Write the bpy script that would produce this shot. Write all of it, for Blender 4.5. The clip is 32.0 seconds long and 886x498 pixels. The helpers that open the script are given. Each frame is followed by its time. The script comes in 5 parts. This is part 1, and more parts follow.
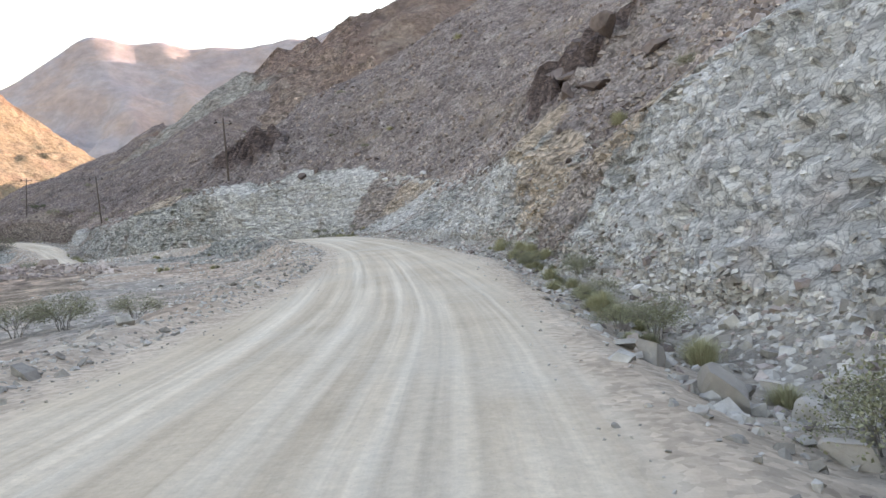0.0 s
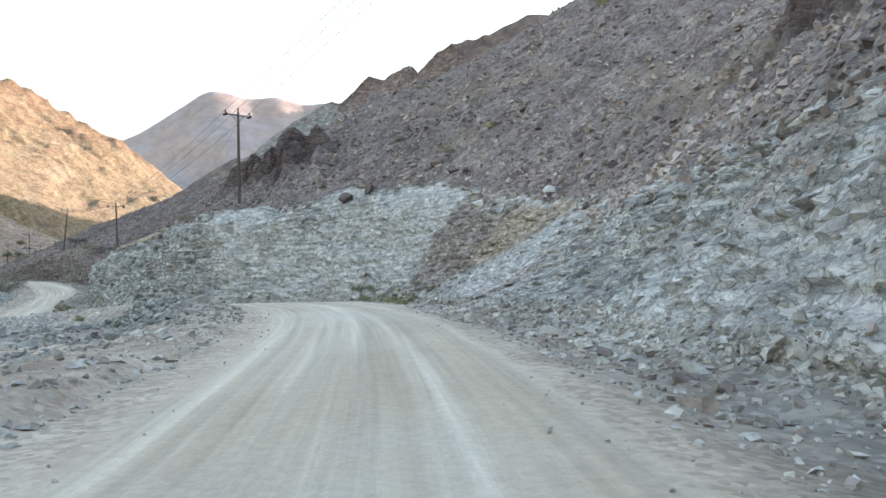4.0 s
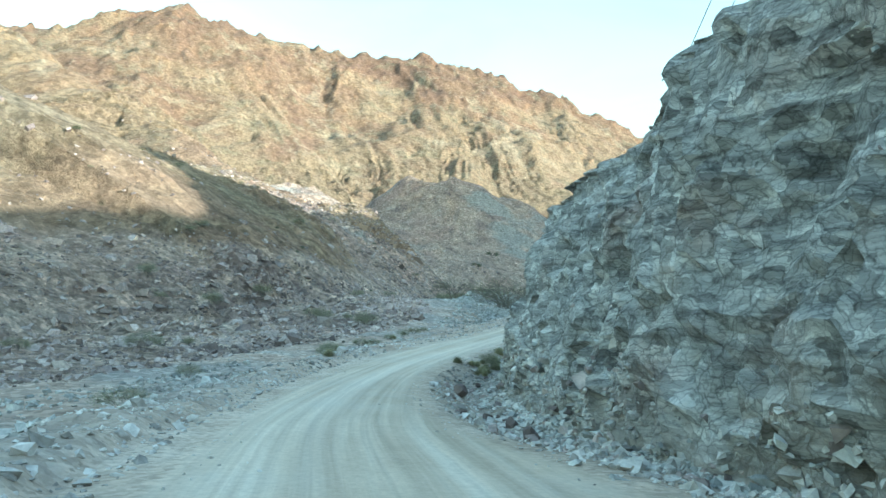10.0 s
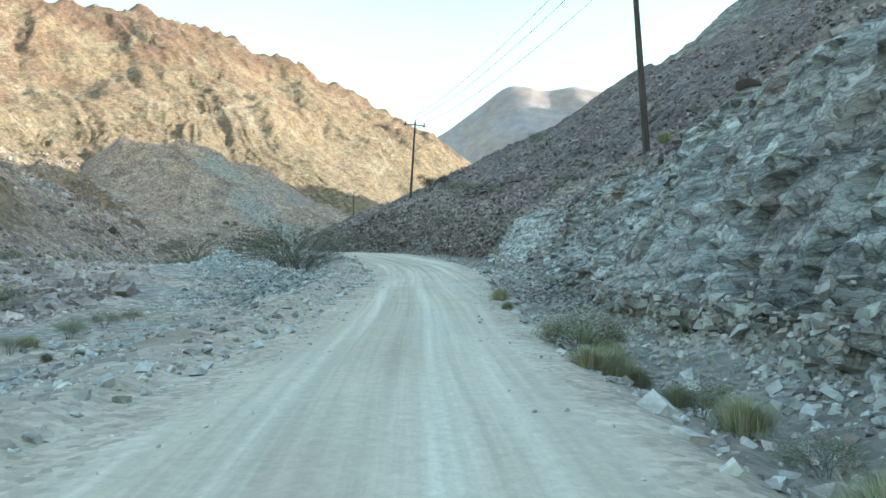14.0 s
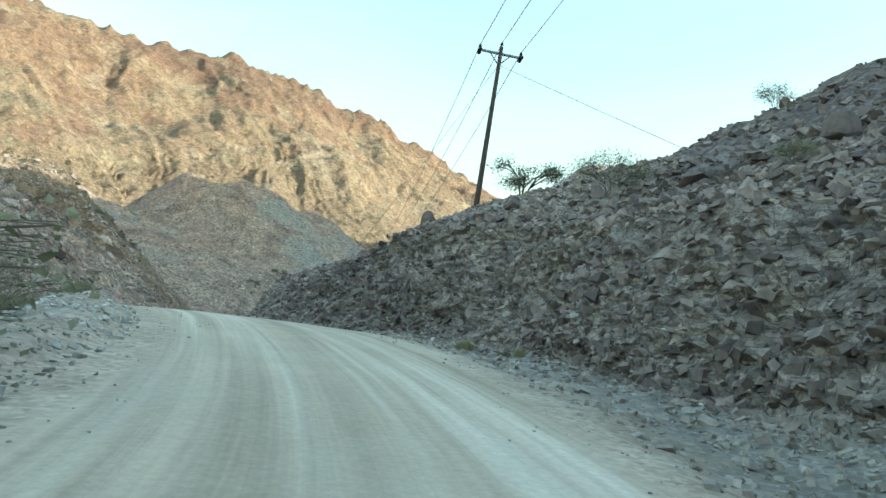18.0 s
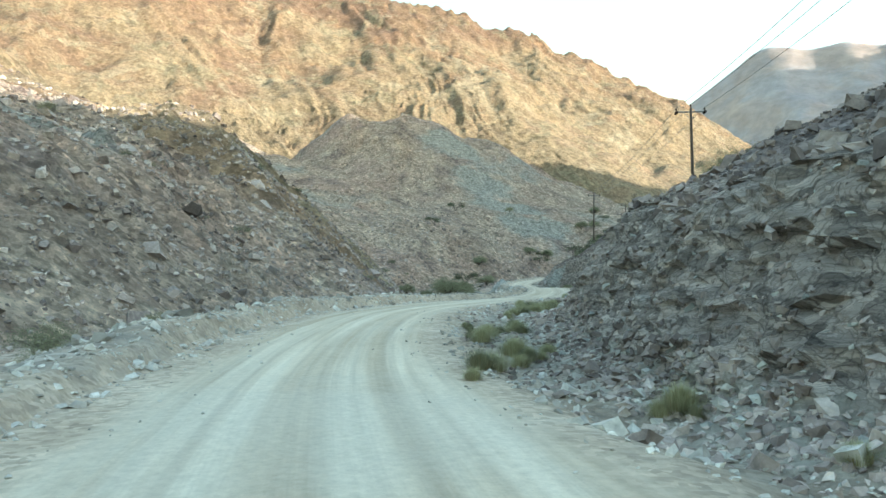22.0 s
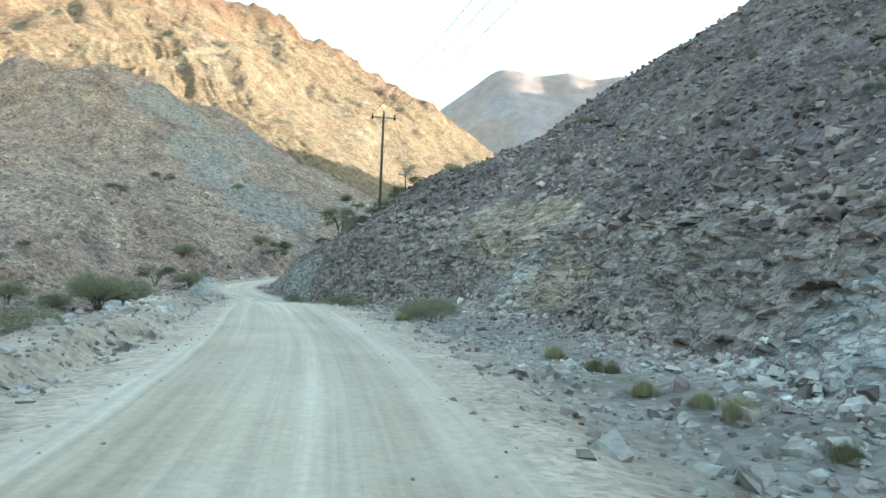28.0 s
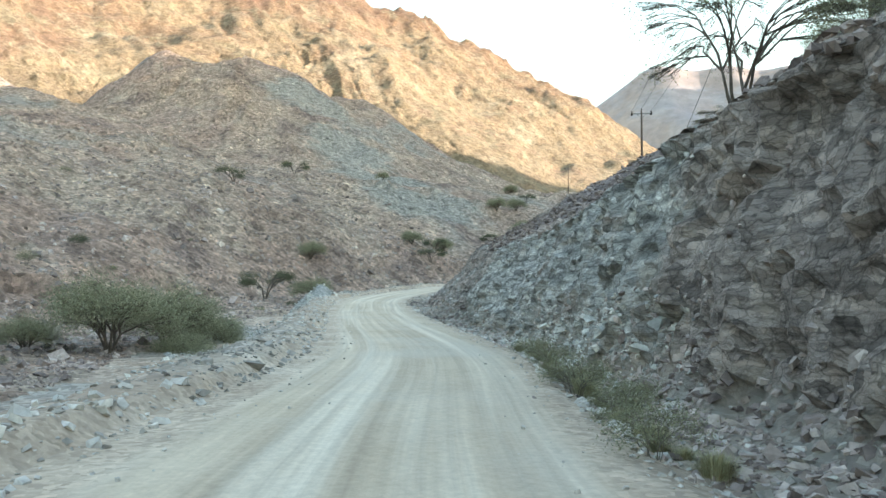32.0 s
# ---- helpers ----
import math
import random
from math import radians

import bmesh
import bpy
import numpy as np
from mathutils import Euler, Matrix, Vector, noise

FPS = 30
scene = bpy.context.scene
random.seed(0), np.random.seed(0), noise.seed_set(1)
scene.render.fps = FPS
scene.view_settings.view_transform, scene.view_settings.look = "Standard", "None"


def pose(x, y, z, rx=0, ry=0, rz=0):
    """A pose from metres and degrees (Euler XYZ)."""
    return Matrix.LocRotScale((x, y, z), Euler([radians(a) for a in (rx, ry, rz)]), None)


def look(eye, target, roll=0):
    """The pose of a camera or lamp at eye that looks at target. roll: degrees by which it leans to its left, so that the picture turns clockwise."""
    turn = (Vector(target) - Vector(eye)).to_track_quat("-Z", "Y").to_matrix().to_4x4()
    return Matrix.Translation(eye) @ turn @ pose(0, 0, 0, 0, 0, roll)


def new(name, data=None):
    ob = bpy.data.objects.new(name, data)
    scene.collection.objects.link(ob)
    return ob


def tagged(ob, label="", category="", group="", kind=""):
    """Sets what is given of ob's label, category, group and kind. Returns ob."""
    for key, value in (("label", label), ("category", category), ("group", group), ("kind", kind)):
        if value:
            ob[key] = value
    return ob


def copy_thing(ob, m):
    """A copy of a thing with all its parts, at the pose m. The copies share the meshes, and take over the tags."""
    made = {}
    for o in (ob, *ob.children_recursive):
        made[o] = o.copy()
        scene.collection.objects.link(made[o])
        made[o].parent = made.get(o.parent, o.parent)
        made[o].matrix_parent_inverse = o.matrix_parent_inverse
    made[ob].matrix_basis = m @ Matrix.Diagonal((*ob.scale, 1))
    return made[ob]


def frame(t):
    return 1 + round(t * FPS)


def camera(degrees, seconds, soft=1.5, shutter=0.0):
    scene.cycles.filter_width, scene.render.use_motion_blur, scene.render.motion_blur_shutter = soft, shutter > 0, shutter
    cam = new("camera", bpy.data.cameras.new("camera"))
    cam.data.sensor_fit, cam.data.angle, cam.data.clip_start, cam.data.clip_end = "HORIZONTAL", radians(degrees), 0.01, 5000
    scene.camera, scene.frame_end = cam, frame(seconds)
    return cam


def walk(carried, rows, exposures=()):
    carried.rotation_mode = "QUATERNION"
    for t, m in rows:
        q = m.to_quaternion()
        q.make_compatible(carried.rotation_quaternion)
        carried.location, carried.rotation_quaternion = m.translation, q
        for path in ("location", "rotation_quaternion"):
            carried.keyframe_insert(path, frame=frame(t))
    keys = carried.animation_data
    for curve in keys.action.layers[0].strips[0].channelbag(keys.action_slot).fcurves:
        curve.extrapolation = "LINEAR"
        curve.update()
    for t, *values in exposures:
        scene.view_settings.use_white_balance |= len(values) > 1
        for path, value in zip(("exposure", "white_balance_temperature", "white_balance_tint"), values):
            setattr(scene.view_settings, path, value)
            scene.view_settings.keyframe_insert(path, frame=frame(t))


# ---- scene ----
cam = camera(60.68, 32.0)
PATH = [
    (0.0, 0.00, -0.00, 1.60, 89.09, 5.05, -0.08),
    (0.5, -0.09, 4.57, 1.61, 90.05, 4.68, -0.91),
    (1.0, -0.15, 9.15, 1.63, 91.06, 4.18, -0.81),
    (1.5, -0.22, 13.70, 1.67, 92.28, 3.80, 0.25),
    (2.0, -0.33, 18.29, 1.77, 93.69, 3.43, 2.09),
    (2.5, -0.61, 23.14, 1.90, 95.06, 3.34, 4.15),
    (4.5, -3.34, 43.77, 2.72, 93.42, 1.25, 7.96),
    (5.0, -4.51, 48.82, 2.97, 93.01, 0.58, 9.04),
    (5.5, -5.75, 53.85, 3.24, 92.89, -0.22, 10.61),
    (6.0, -7.20, 58.67, 3.46, 93.05, -1.33, 13.49),
    (6.5, -8.64, 63.40, 3.63, 93.33, -2.95, 18.44),
    (7.0, -10.20, 67.92, 3.79, 93.27, -4.78, 26.95),
    (7.5, -12.18, 72.27, 3.94, 92.45, -5.58, 37.48),
    (8.0, -14.49, 76.15, 4.08, 91.27, -6.02, 44.02),
    (8.5, -17.10, 79.72, 4.20, 90.04, -6.31, 46.64),
    (9.0, -20.04, 82.96, 4.25, 89.29, -7.09, 47.63),
    (9.5, -23.23, 85.85, 4.28, 92.36, -6.40, 48.60),
    (10.0, -26.73, 88.41, 4.23, 95.79, -1.85, 48.68),
    (10.5, -30.45, 90.63, 4.11, 89.07, 0.97, 50.06),
    (11.0, -34.28, 92.86, 3.98, 88.23, 1.71, 48.30),
    (11.5, -38.25, 95.29, 3.85, 89.89, 3.28, 47.96),
    (12.0, -42.28, 98.16, 3.75, 93.03, 3.80, 42.96),
    (12.5, -46.33, 101.68, 3.69, 94.54, 3.64, 37.92),
    (13.0, -50.16, 105.70, 3.70, 94.65, 2.19, 35.03),
    (13.5, -53.84, 110.02, 3.79, 94.43, 1.27, 31.48),
    (15.5, -67.40, 132.04, 5.48, 93.63, 0.85, 26.93),
    (16.0, -70.22, 137.34, 5.95, 95.40, -1.36, 27.14),
    (16.5, -73.07, 142.56, 6.45, 97.28, -3.12, 27.94),
    (17.0, -76.07, 147.67, 6.95, 98.74, -4.38, 29.13),
    (17.5, -79.22, 152.61, 7.45, 99.35, -4.81, 30.99),
    (18.0, -82.68, 157.27, 7.97, 99.17, -4.82, 33.62),
    (18.5, -86.34, 161.49, 8.52, 98.75, -4.68, 36.86),
    (19.0, -90.23, 165.17, 9.11, 98.35, -4.72, 40.37),
    (19.5, -94.14, 168.33, 9.68, 98.01, -4.78, 43.69),
    (20.0, -98.21, 170.92, 10.22, 97.33, -4.20, 46.70),
    (20.5, -102.58, 173.53, 10.66, 96.36, -3.73, 48.57),
    (21.0, -106.80, 176.22, 10.96, 94.65, -2.54, 49.73),
    (21.5, -111.01, 178.80, 11.16, 92.86, -0.52, 50.36),
    (22.0, -115.43, 181.33, 11.29, 93.10, 0.69, 46.70),
    (22.5, -119.98, 184.01, 11.39, 89.96, -0.02, 44.39),
    (23.0, -124.54, 187.23, 11.51, 91.57, 3.04, 43.56),
    (23.5, -129.06, 191.07, 11.66, 93.40, 1.05, 40.52),
    (24.0, -133.38, 195.30, 11.83, 94.30, -0.52, 34.97),
    (24.5, -137.47, 199.79, 11.97, 94.32, 0.91, 30.03),
    (26.5, -152.65, 222.23, 12.00, 93.74, -1.13, 22.66),
    (27.0, -156.17, 228.68, 12.00, 93.67, -1.25, 23.91),
    (27.5, -159.84, 235.17, 12.00, 93.44, -0.95, 25.47),
    (28.0, -163.81, 241.56, 12.06, 93.31, -0.78, 27.01),
    (28.5, -168.07, 247.73, 12.21, 93.62, -0.88, 28.48),
    (29.0, -172.77, 253.63, 12.45, 94.40, -1.08, 29.87),
    (29.5, -177.65, 259.29, 12.68, 95.39, -0.98, 31.49),
    (30.0, -182.52, 264.76, 12.87, 96.14, -0.51, 33.04),
    (30.5, -187.33, 270.06, 12.94, 96.11, -0.21, 34.84),
    (31.0, -192.15, 275.15, 12.88, 95.56, 0.00, 36.43),
    (31.5, -196.73, 280.01, 12.76, 94.72, -0.12, 37.55),
    (32.0, -200.96, 284.66, 12.68, 93.89, -0.40, 38.15),
]
# stops, kelvin and tint of the picture on the way
EXPOSURES = [(0.0, 2.32, 6350, 31), (2.0, 2.39, 6150, 27), (5.0, 2.22, 5900, 21), (6.0, 2.27, 6050, 26), (7.0, 2.17, 5670, 21), (8.0, 2.22, 5020, 8), (9.0, 2.26, 5350, 14), (10.0, 2.19, 5020, -3), (11.0, 2.22, 5920, 15),
             (12.0, 2.21, 5170, 9), (13.0, 2.17, 5090, -1), (16.0, 2.16, 5790, 12), (17.0, 1.99, 5340, 0), (18.0, 1.99, 5440, -1), (19.0, 2.02, 5290, 1), (20.0, 2.02, 5420, -3), (21.0, 2.07, 5410, -2),
             (22.0, 2.23, 5650, 0), (23.0, 2.31, 5700, 6), (24.0, 2.18, 5200, -3), (28.0, 2.42, 5650, 6), (30.0, 2.48, 5250, -3), (31.0, 2.48, 5320, -2), (32.0, 2.46, 5900, 11)]
walk(cam, [(t, pose(*v)) for t, *v in PATH], exposures=EXPOSURES)

# ---- sky and sun ----
SUN_EL, SUN_DIR = radians(10.0), Vector((0.914, 0.407, 0.0))
world = bpy.data.worlds.new("sky")
scene.world = world
world.use_nodes = True
wn, wl = world.node_tree.nodes, world.node_tree.links
sky = wn.new("ShaderNodeTexSky")
sky.sky_type, sky.sun_disc = "NISHITA", False
sky.sun_elevation, sky.sun_rotation = SUN_EL, math.atan2(SUN_DIR.x, SUN_DIR.y)
sky.air_density, sky.dust_density, sky.ozone_density, sky.altitude = 1.9, 1.0, 1.2, 300
# thin high cloud, streaked by the wind, veiling the blue
sky_at = wn.new("ShaderNodeTexCoord")
streaks, veil, veiled = wn.new("ShaderNodeMapping"), wn.new("ShaderNodeTexNoise"), wn.new("ShaderNodeMix")
streaks.inputs["Scale"].default_value, streaks.inputs["Rotation"].default_value = (1.0, 2.2, 6.0), (0.0, 0.25, 0.6)
veil.inputs["Scale"].default_value, veil.inputs["Detail"].default_value, veil.inputs["Roughness"].default_value, veil.inputs["Distortion"].default_value = 1.6, 6.0, 0.55, 0.6
share = wn.new("ShaderNodeMapRange")
share.inputs["From Min"].default_value, share.inputs["From Max"].default_value = 0.35, 0.68
share.inputs["To Min"].default_value, share.inputs["To Max"].default_value = 0.0, 0.3
veiled.data_type = "RGBA"
veiled.inputs[7].default_value = (1.0, 1.06, 1.14, 1)
wl.new(sky_at.outputs["Generated"], streaks.inputs["Vector"])
wl.new(streaks.outputs[0], veil.inputs["Vector"])
wl.new(veil.outputs[0], share.inputs["Value"])
wl.new(share.outputs[0], veiled.inputs[0])
wl.new(sky.outputs[0], veiled.inputs[6])
wl.new(veiled.outputs[2], wn["Background"].inputs[0])
wn["Background"].inputs[1].default_value = 0.15
sun_data = bpy.data.lights.new("sun", "SUN")
sun_data.energy, sun_data.angle, sun_data.color = 2.8, radians(0.6), (1.0, 0.8, 0.6)
sun = new("sun", sun_data)
sun.matrix_world = look((0, 0, 400), (-SUN_DIR.x, -SUN_DIR.y, 400 - math.tan(SUN_EL)))


# ---- materials ----
class Mat:
    """A node material with a few short-hands."""

    def __init__(self, name, rough=0.9):
        self.m = bpy.data.materials.new(name)
        self.m.use_nodes = True
        self.t = self.m.node_tree
        self.n = self.t.nodes
        self.b = self.n["Principled BSDF"]
        self.b.inputs["Roughness"].default_value = rough
        self.b.inputs["Specular IOR Level"].default_value = 0.25
        self.geo = self.n.new("ShaderNodeNewGeometry")

    def link(self, a, b):
        self.t.links.new(a, b)
        return self

    def pos(self, scale=(1, 1, 1), coord=None):
        v = self.n.new("ShaderNodeMapping")
        v.inputs["Scale"].default_value = scale
        self.link(coord or self.geo.outputs["Position"], v.inputs["Vector"])
        return v.outputs[0]

    def noise(self, scale, detail=5.0, rough=0.6, at=None, dist=0.0):
        v = self.n.new("ShaderNodeTexNoise")
        v.inputs["Scale"].default_value, v.inputs["Detail"].default_value = scale, detail
        v.inputs["Roughness"].default_value, v.inputs["Distortion"].default_value = rough, dist
        self.link(at or self.geo.outputs["Position"], v.inputs["Vector"])
        return v.outputs[0]

    def voronoi(self, scale, feature="F1", out="Distance", at=None):
        v = self.n.new("ShaderNodeTexVoronoi")
        v.feature = feature
        v.inputs["Scale"].default_value = scale
        self.link(at or self.geo.outputs["Position"], v.inputs["Vector"])
        return v.outputs[out]

    def ramp(self, fac, *stops):
        v = self.n.new("ShaderNodeValToRGB")
        e = v.color_ramp.elements
        while len(e) < len(stops):
            e.new(0.5)
        for k, (p, c) in zip(e, stops):
            k.position, k.color = p, (*(c if isinstance(c, tuple) else (c, c, c)), 1)
        self.link(fac, v.inputs[0])
        return v.outputs[0]

    def mix(self, fac, a, b, kind="MIX"):
        v = self.n.new("ShaderNodeMix")
        v.data_type, v.blend_type = "RGBA", kind
        for s, k in ((fac, 0), (a, 6), (b, 7)):
            if isinstance(s, (int, float)):
                v.inputs[k].default_value = s
            elif isinstance(s, tuple):
                v.inputs[k].default_value = (*s, 1)
            else:
                self.link(s, v.inputs[k])
        return v.outputs[2]

    def math(self, op, a, b=0.0, clamp=False):
        v = self.n.new("ShaderNodeMath")
        v.operation, v.use_clamp = op, clamp
        for s, k in ((a, 0), (b, 1)):
            if isinstance(s, (int, float)):
                v.inputs[k].default_value = s
            else:
                self.link(s, v.inputs[k])
        return v.outputs[0]

    def attr(self, name):
        v = self.n.new("ShaderNodeAttribute")
        v.attribute_name = name
        return v.outputs["Fac"]

    def done(self, colour, height=None, strength=0.5, distance=0.1):
        if isinstance(colour, tuple):
            self.b.inputs["Base Color"].default_value = (*colour, 1)
        else:
            self.link(colour, self.b.inputs["Base Color"])
        if height is not None:
            v = self.n.new("ShaderNodeBump")
            v.inputs["Strength"].default_value, v.inputs["Distance"].default_value = strength, distance
            self.link(height, v.inputs["Height"])
            self.link(v.outputs[0], self.b.inputs["Normal"])
        return self.m


def blocks(m, scales, at=None):
    """Stepped relief of broken blocks, and the dark joints between them."""
    h, crack = None, None
    for k, (scale, weight) in enumerate(scales):
        c = m.n.new("ShaderNodeSeparateColor")
        m.link(m.voronoi(scale, out="Color", at=at), c.inputs[0])
        v = m.math("MULTIPLY", c.outputs[0], weight)
        h = v if h is None else m.math("ADD", h, v)
        if k == 0:
            crack = m.ramp(m.voronoi(scale, "DISTANCE_TO_EDGE", at=at), (0.0, 0.54), (0.065, 1.0))
        if k == 1:
            crack = m.mix(1.0, crack, m.ramp(m.voronoi(scale, "DISTANCE_TO_EDGE", at=at), (0.0, 0.62), (0.075, 1.0)), "MULTIPLY")
    return h, crack


def make_hill():
    """Weathered brown rubble above, grey-green broken rock in the road cuts, gravel at its foot, dust at the road."""
    m = Mat("hillside_rock", 0.95)
    warp = m.n.new("ShaderNodeVectorMath")
    warp.operation = "MULTIPLY_ADD"
    tex = m.n.new("ShaderNodeTexNoise")
    tex.inputs["Scale"].default_value, tex.inputs["Detail"].default_value = 1.1, 7
    m.link(m.geo.outputs["Position"], tex.inputs["Vector"])
    m.link(tex.outputs["Color"], warp.inputs[0]).link(m.geo.outputs["Position"], warp.inputs[2])
    warp.inputs[1].default_value = (1.3, 1.3, 1.0)
    at = m.pos((0.8, 0.8, 1.5), warp.outputs[0])
    relief, crack = blocks(m, ((2.4, 0.5), (6.0, 0.38), (14.0, 0.2)), at)
    tone = m.ramp(m.noise(0.35, 8, 0.65), (0.3, (0.163, 0.14, 0.134)), (0.5, (0.282, 0.242, 0.226)), (0.72, (0.43, 0.385, 0.352)))
    stones = m.mix(1.0, m.ramp(m.voronoi(2.3, out="Color"), (0.0, 0.55), (0.5, 0.95), (0.85, 1.15), (1.0, 1.5)), m.ramp(m.voronoi(6.5, out="Color"), (0.0, 0.6), (0.5, 1.0), (1.0, 1.45)), "MULTIPLY")
    brown = m.mix(1.0, tone, stones, "MULTIPLY")
    varnished = m.n.new("ShaderNodeMapRange")
    varnished.inputs["From Min"].default_value, varnished.inputs["From Max"].default_value = 72.0, 112.0
    varnished.inputs["To Min"].default_value, varnished.inputs["To Max"].default_value = 0.0, 1.0
    m.link(m.attr("along"), varnished.inputs["Value"])
    brown = m.mix(varnished.outputs[0], brown, m.mix(1.0, brown, (0.76, 0.75, 0.77), "MULTIPLY"))
    ochre = m.ramp(m.noise(0.11, 4), (0.55, 0.0), (0.7, 0.6))
    brown = m.mix(ochre, brown, (0.31, 0.25, 0.19))
    strata = m.noise(1.0, 8, 0.72, m.pos((0.3, 0.3, 1.7)), 0.8)
    cut = m.ramp(strata, (0.32, (0.23, 0.232, 0.22)), (0.5, (0.38, 0.38, 0.357)), (0.66, (0.56, 0.555, 0.52)))
    facets = m.mix(1.0, m.ramp(m.voronoi(3.4, out="Color", at=at), (0.0, 0.42), (0.5, 0.95), (1.0, 1.55)), m.ramp(m.noise(1.0, 7, 0.7, m.pos((0.5, 0.5, 4.5)), 0.6), (0.36, 0.55), (0.5, 1.0), (0.66, 1.25)), "MULTIPLY")
    cut = m.mix(1.0, cut, facets, "MULTIPLY")
    pale = m.ramp(m.math("ADD", m.noise(0.22, 7, 0.65, dist=0.6), m.math("MULTIPLY", m.attr("pale"), 0.3)), (0.62, 0.0), (0.76, 0.8))
    cut = m.mix(pale, cut, m.mix(0.7, (0.56, 0.55, 0.525), facets, "MULTIPLY"))
    rust = m.ramp(m.math("ADD", m.noise(0.25, 6, 0.65, m.pos((1, 1, 1.4))), m.math("MULTIPLY", m.attr("brown"), 0.4)), (0.58, 0.0), (0.72, 0.88))
    cut = m.mix(rust, cut, m.mix(1.0, m.ramp(m.noise(0.8, 7, 0.7), (0.3, (0.22, 0.182, 0.163)), (0.55, (0.33, 0.277, 0.242)), (0.75, (0.44, 0.37, 0.305))), facets, "MULTIPLY"))
    tan = m.mix(1.0, m.ramp(m.noise(0.7, 7, 0.7), (0.3, (0.29, 0.225, 0.165)), (0.55, (0.43, 0.35, 0.265)), (0.75, (0.55, 0.48, 0.4))), facets, "MULTIPLY")
    cut = m.mix(m.ramp(m.math("ADD", m.attr("ochre"), m.math("MULTIPLY", m.math("SUBTRACT", m.noise(0.7, 6, 0.65), 0.5), 1.2)), (0.45, 0.0), (0.65, 0.9)), cut, tan)
    cut = m.mix(1.0, m.mix(1.0, cut, crack, "MULTIPLY"), (1.12, 1.12, 1.12), "MULTIPLY")
    edge = m.math("ADD", m.attr("cut"), m.math("MULTIPLY", m.math("SUBTRACT", m.noise(0.35, 7, 0.65), 0.5), 1.3))
    col = m.mix(m.ramp(edge, (0.45, 0.0), (0.6, 1.0)), brown, cut)
    varnish = m.mix(1.0, m.ramp(m.noise(0.9, 8, 0.7), (0.3, (0.1, 0.077, 0.074)), (0.6, (0.17, 0.13, 0.12)), (0.78, (0.27, 0.2, 0.175))), m.mix(1.0, facets, crack, "MULTIPLY"), "MULTIPLY")
    col = m.mix(m.ramp(m.math("ADD", m.attr("crag"), m.math("MULTIPLY", m.math("SUBTRACT", m.noise(0.8, 6, 0.65), 0.5), 0.9)), (0.4, 0.0), (0.6, 0.95)), col, varnish)
    gravel = m.ramp(m.noise(0.5, 8, 0.65), (0.3, (0.25, 0.225, 0.195)), (0.55, (0.38, 0.355, 0.315)), (0.75, (0.48, 0.465, 0.425)))
    gravel = m.mix(1.0, gravel, m.ramp(m.voronoi(7.0, out="Color"), (0.0, 0.65), (0.6, 1.0), (1.0, 1.4)), "MULTIPLY")
    lo = m.math("ADD", m.attr("loose"), m.math("MULTIPLY", m.math("SUBTRACT", m.noise(0.9, 6), 0.5), 0.7))
    col = m.mix(m.ramp(lo, (0.4, 0.0), (0.6, 1.0)), col, gravel)
    col = m.mix(1.0, col, (1.18, 1.18, 1.18), "MULTIPLY")
    col = dusted(m, col)
    h = m.math("ADD", relief, m.math("MULTIPLY", m.noise(6.0, 9, 0.72), 0.5))
    h = m.math("MULTIPLY", h, m.ramp(m.attr("dust"), (0.3, 1.0), (0.9, 0.1)))
    return m.done(col, h, 1.0, 0.3)


def dusted(m, col):
    """Pale road dust that thins out away from the road's edge."""
    k = m.math("ADD", m.attr("dust"), m.math("MULTIPLY", m.math("SUBTRACT", m.noise(0.8, 7, 0.65), 0.5), 0.9))
    return m.mix(m.ramp(k, (0.28, 0.0), (0.7, 0.92)), col, verge(m))


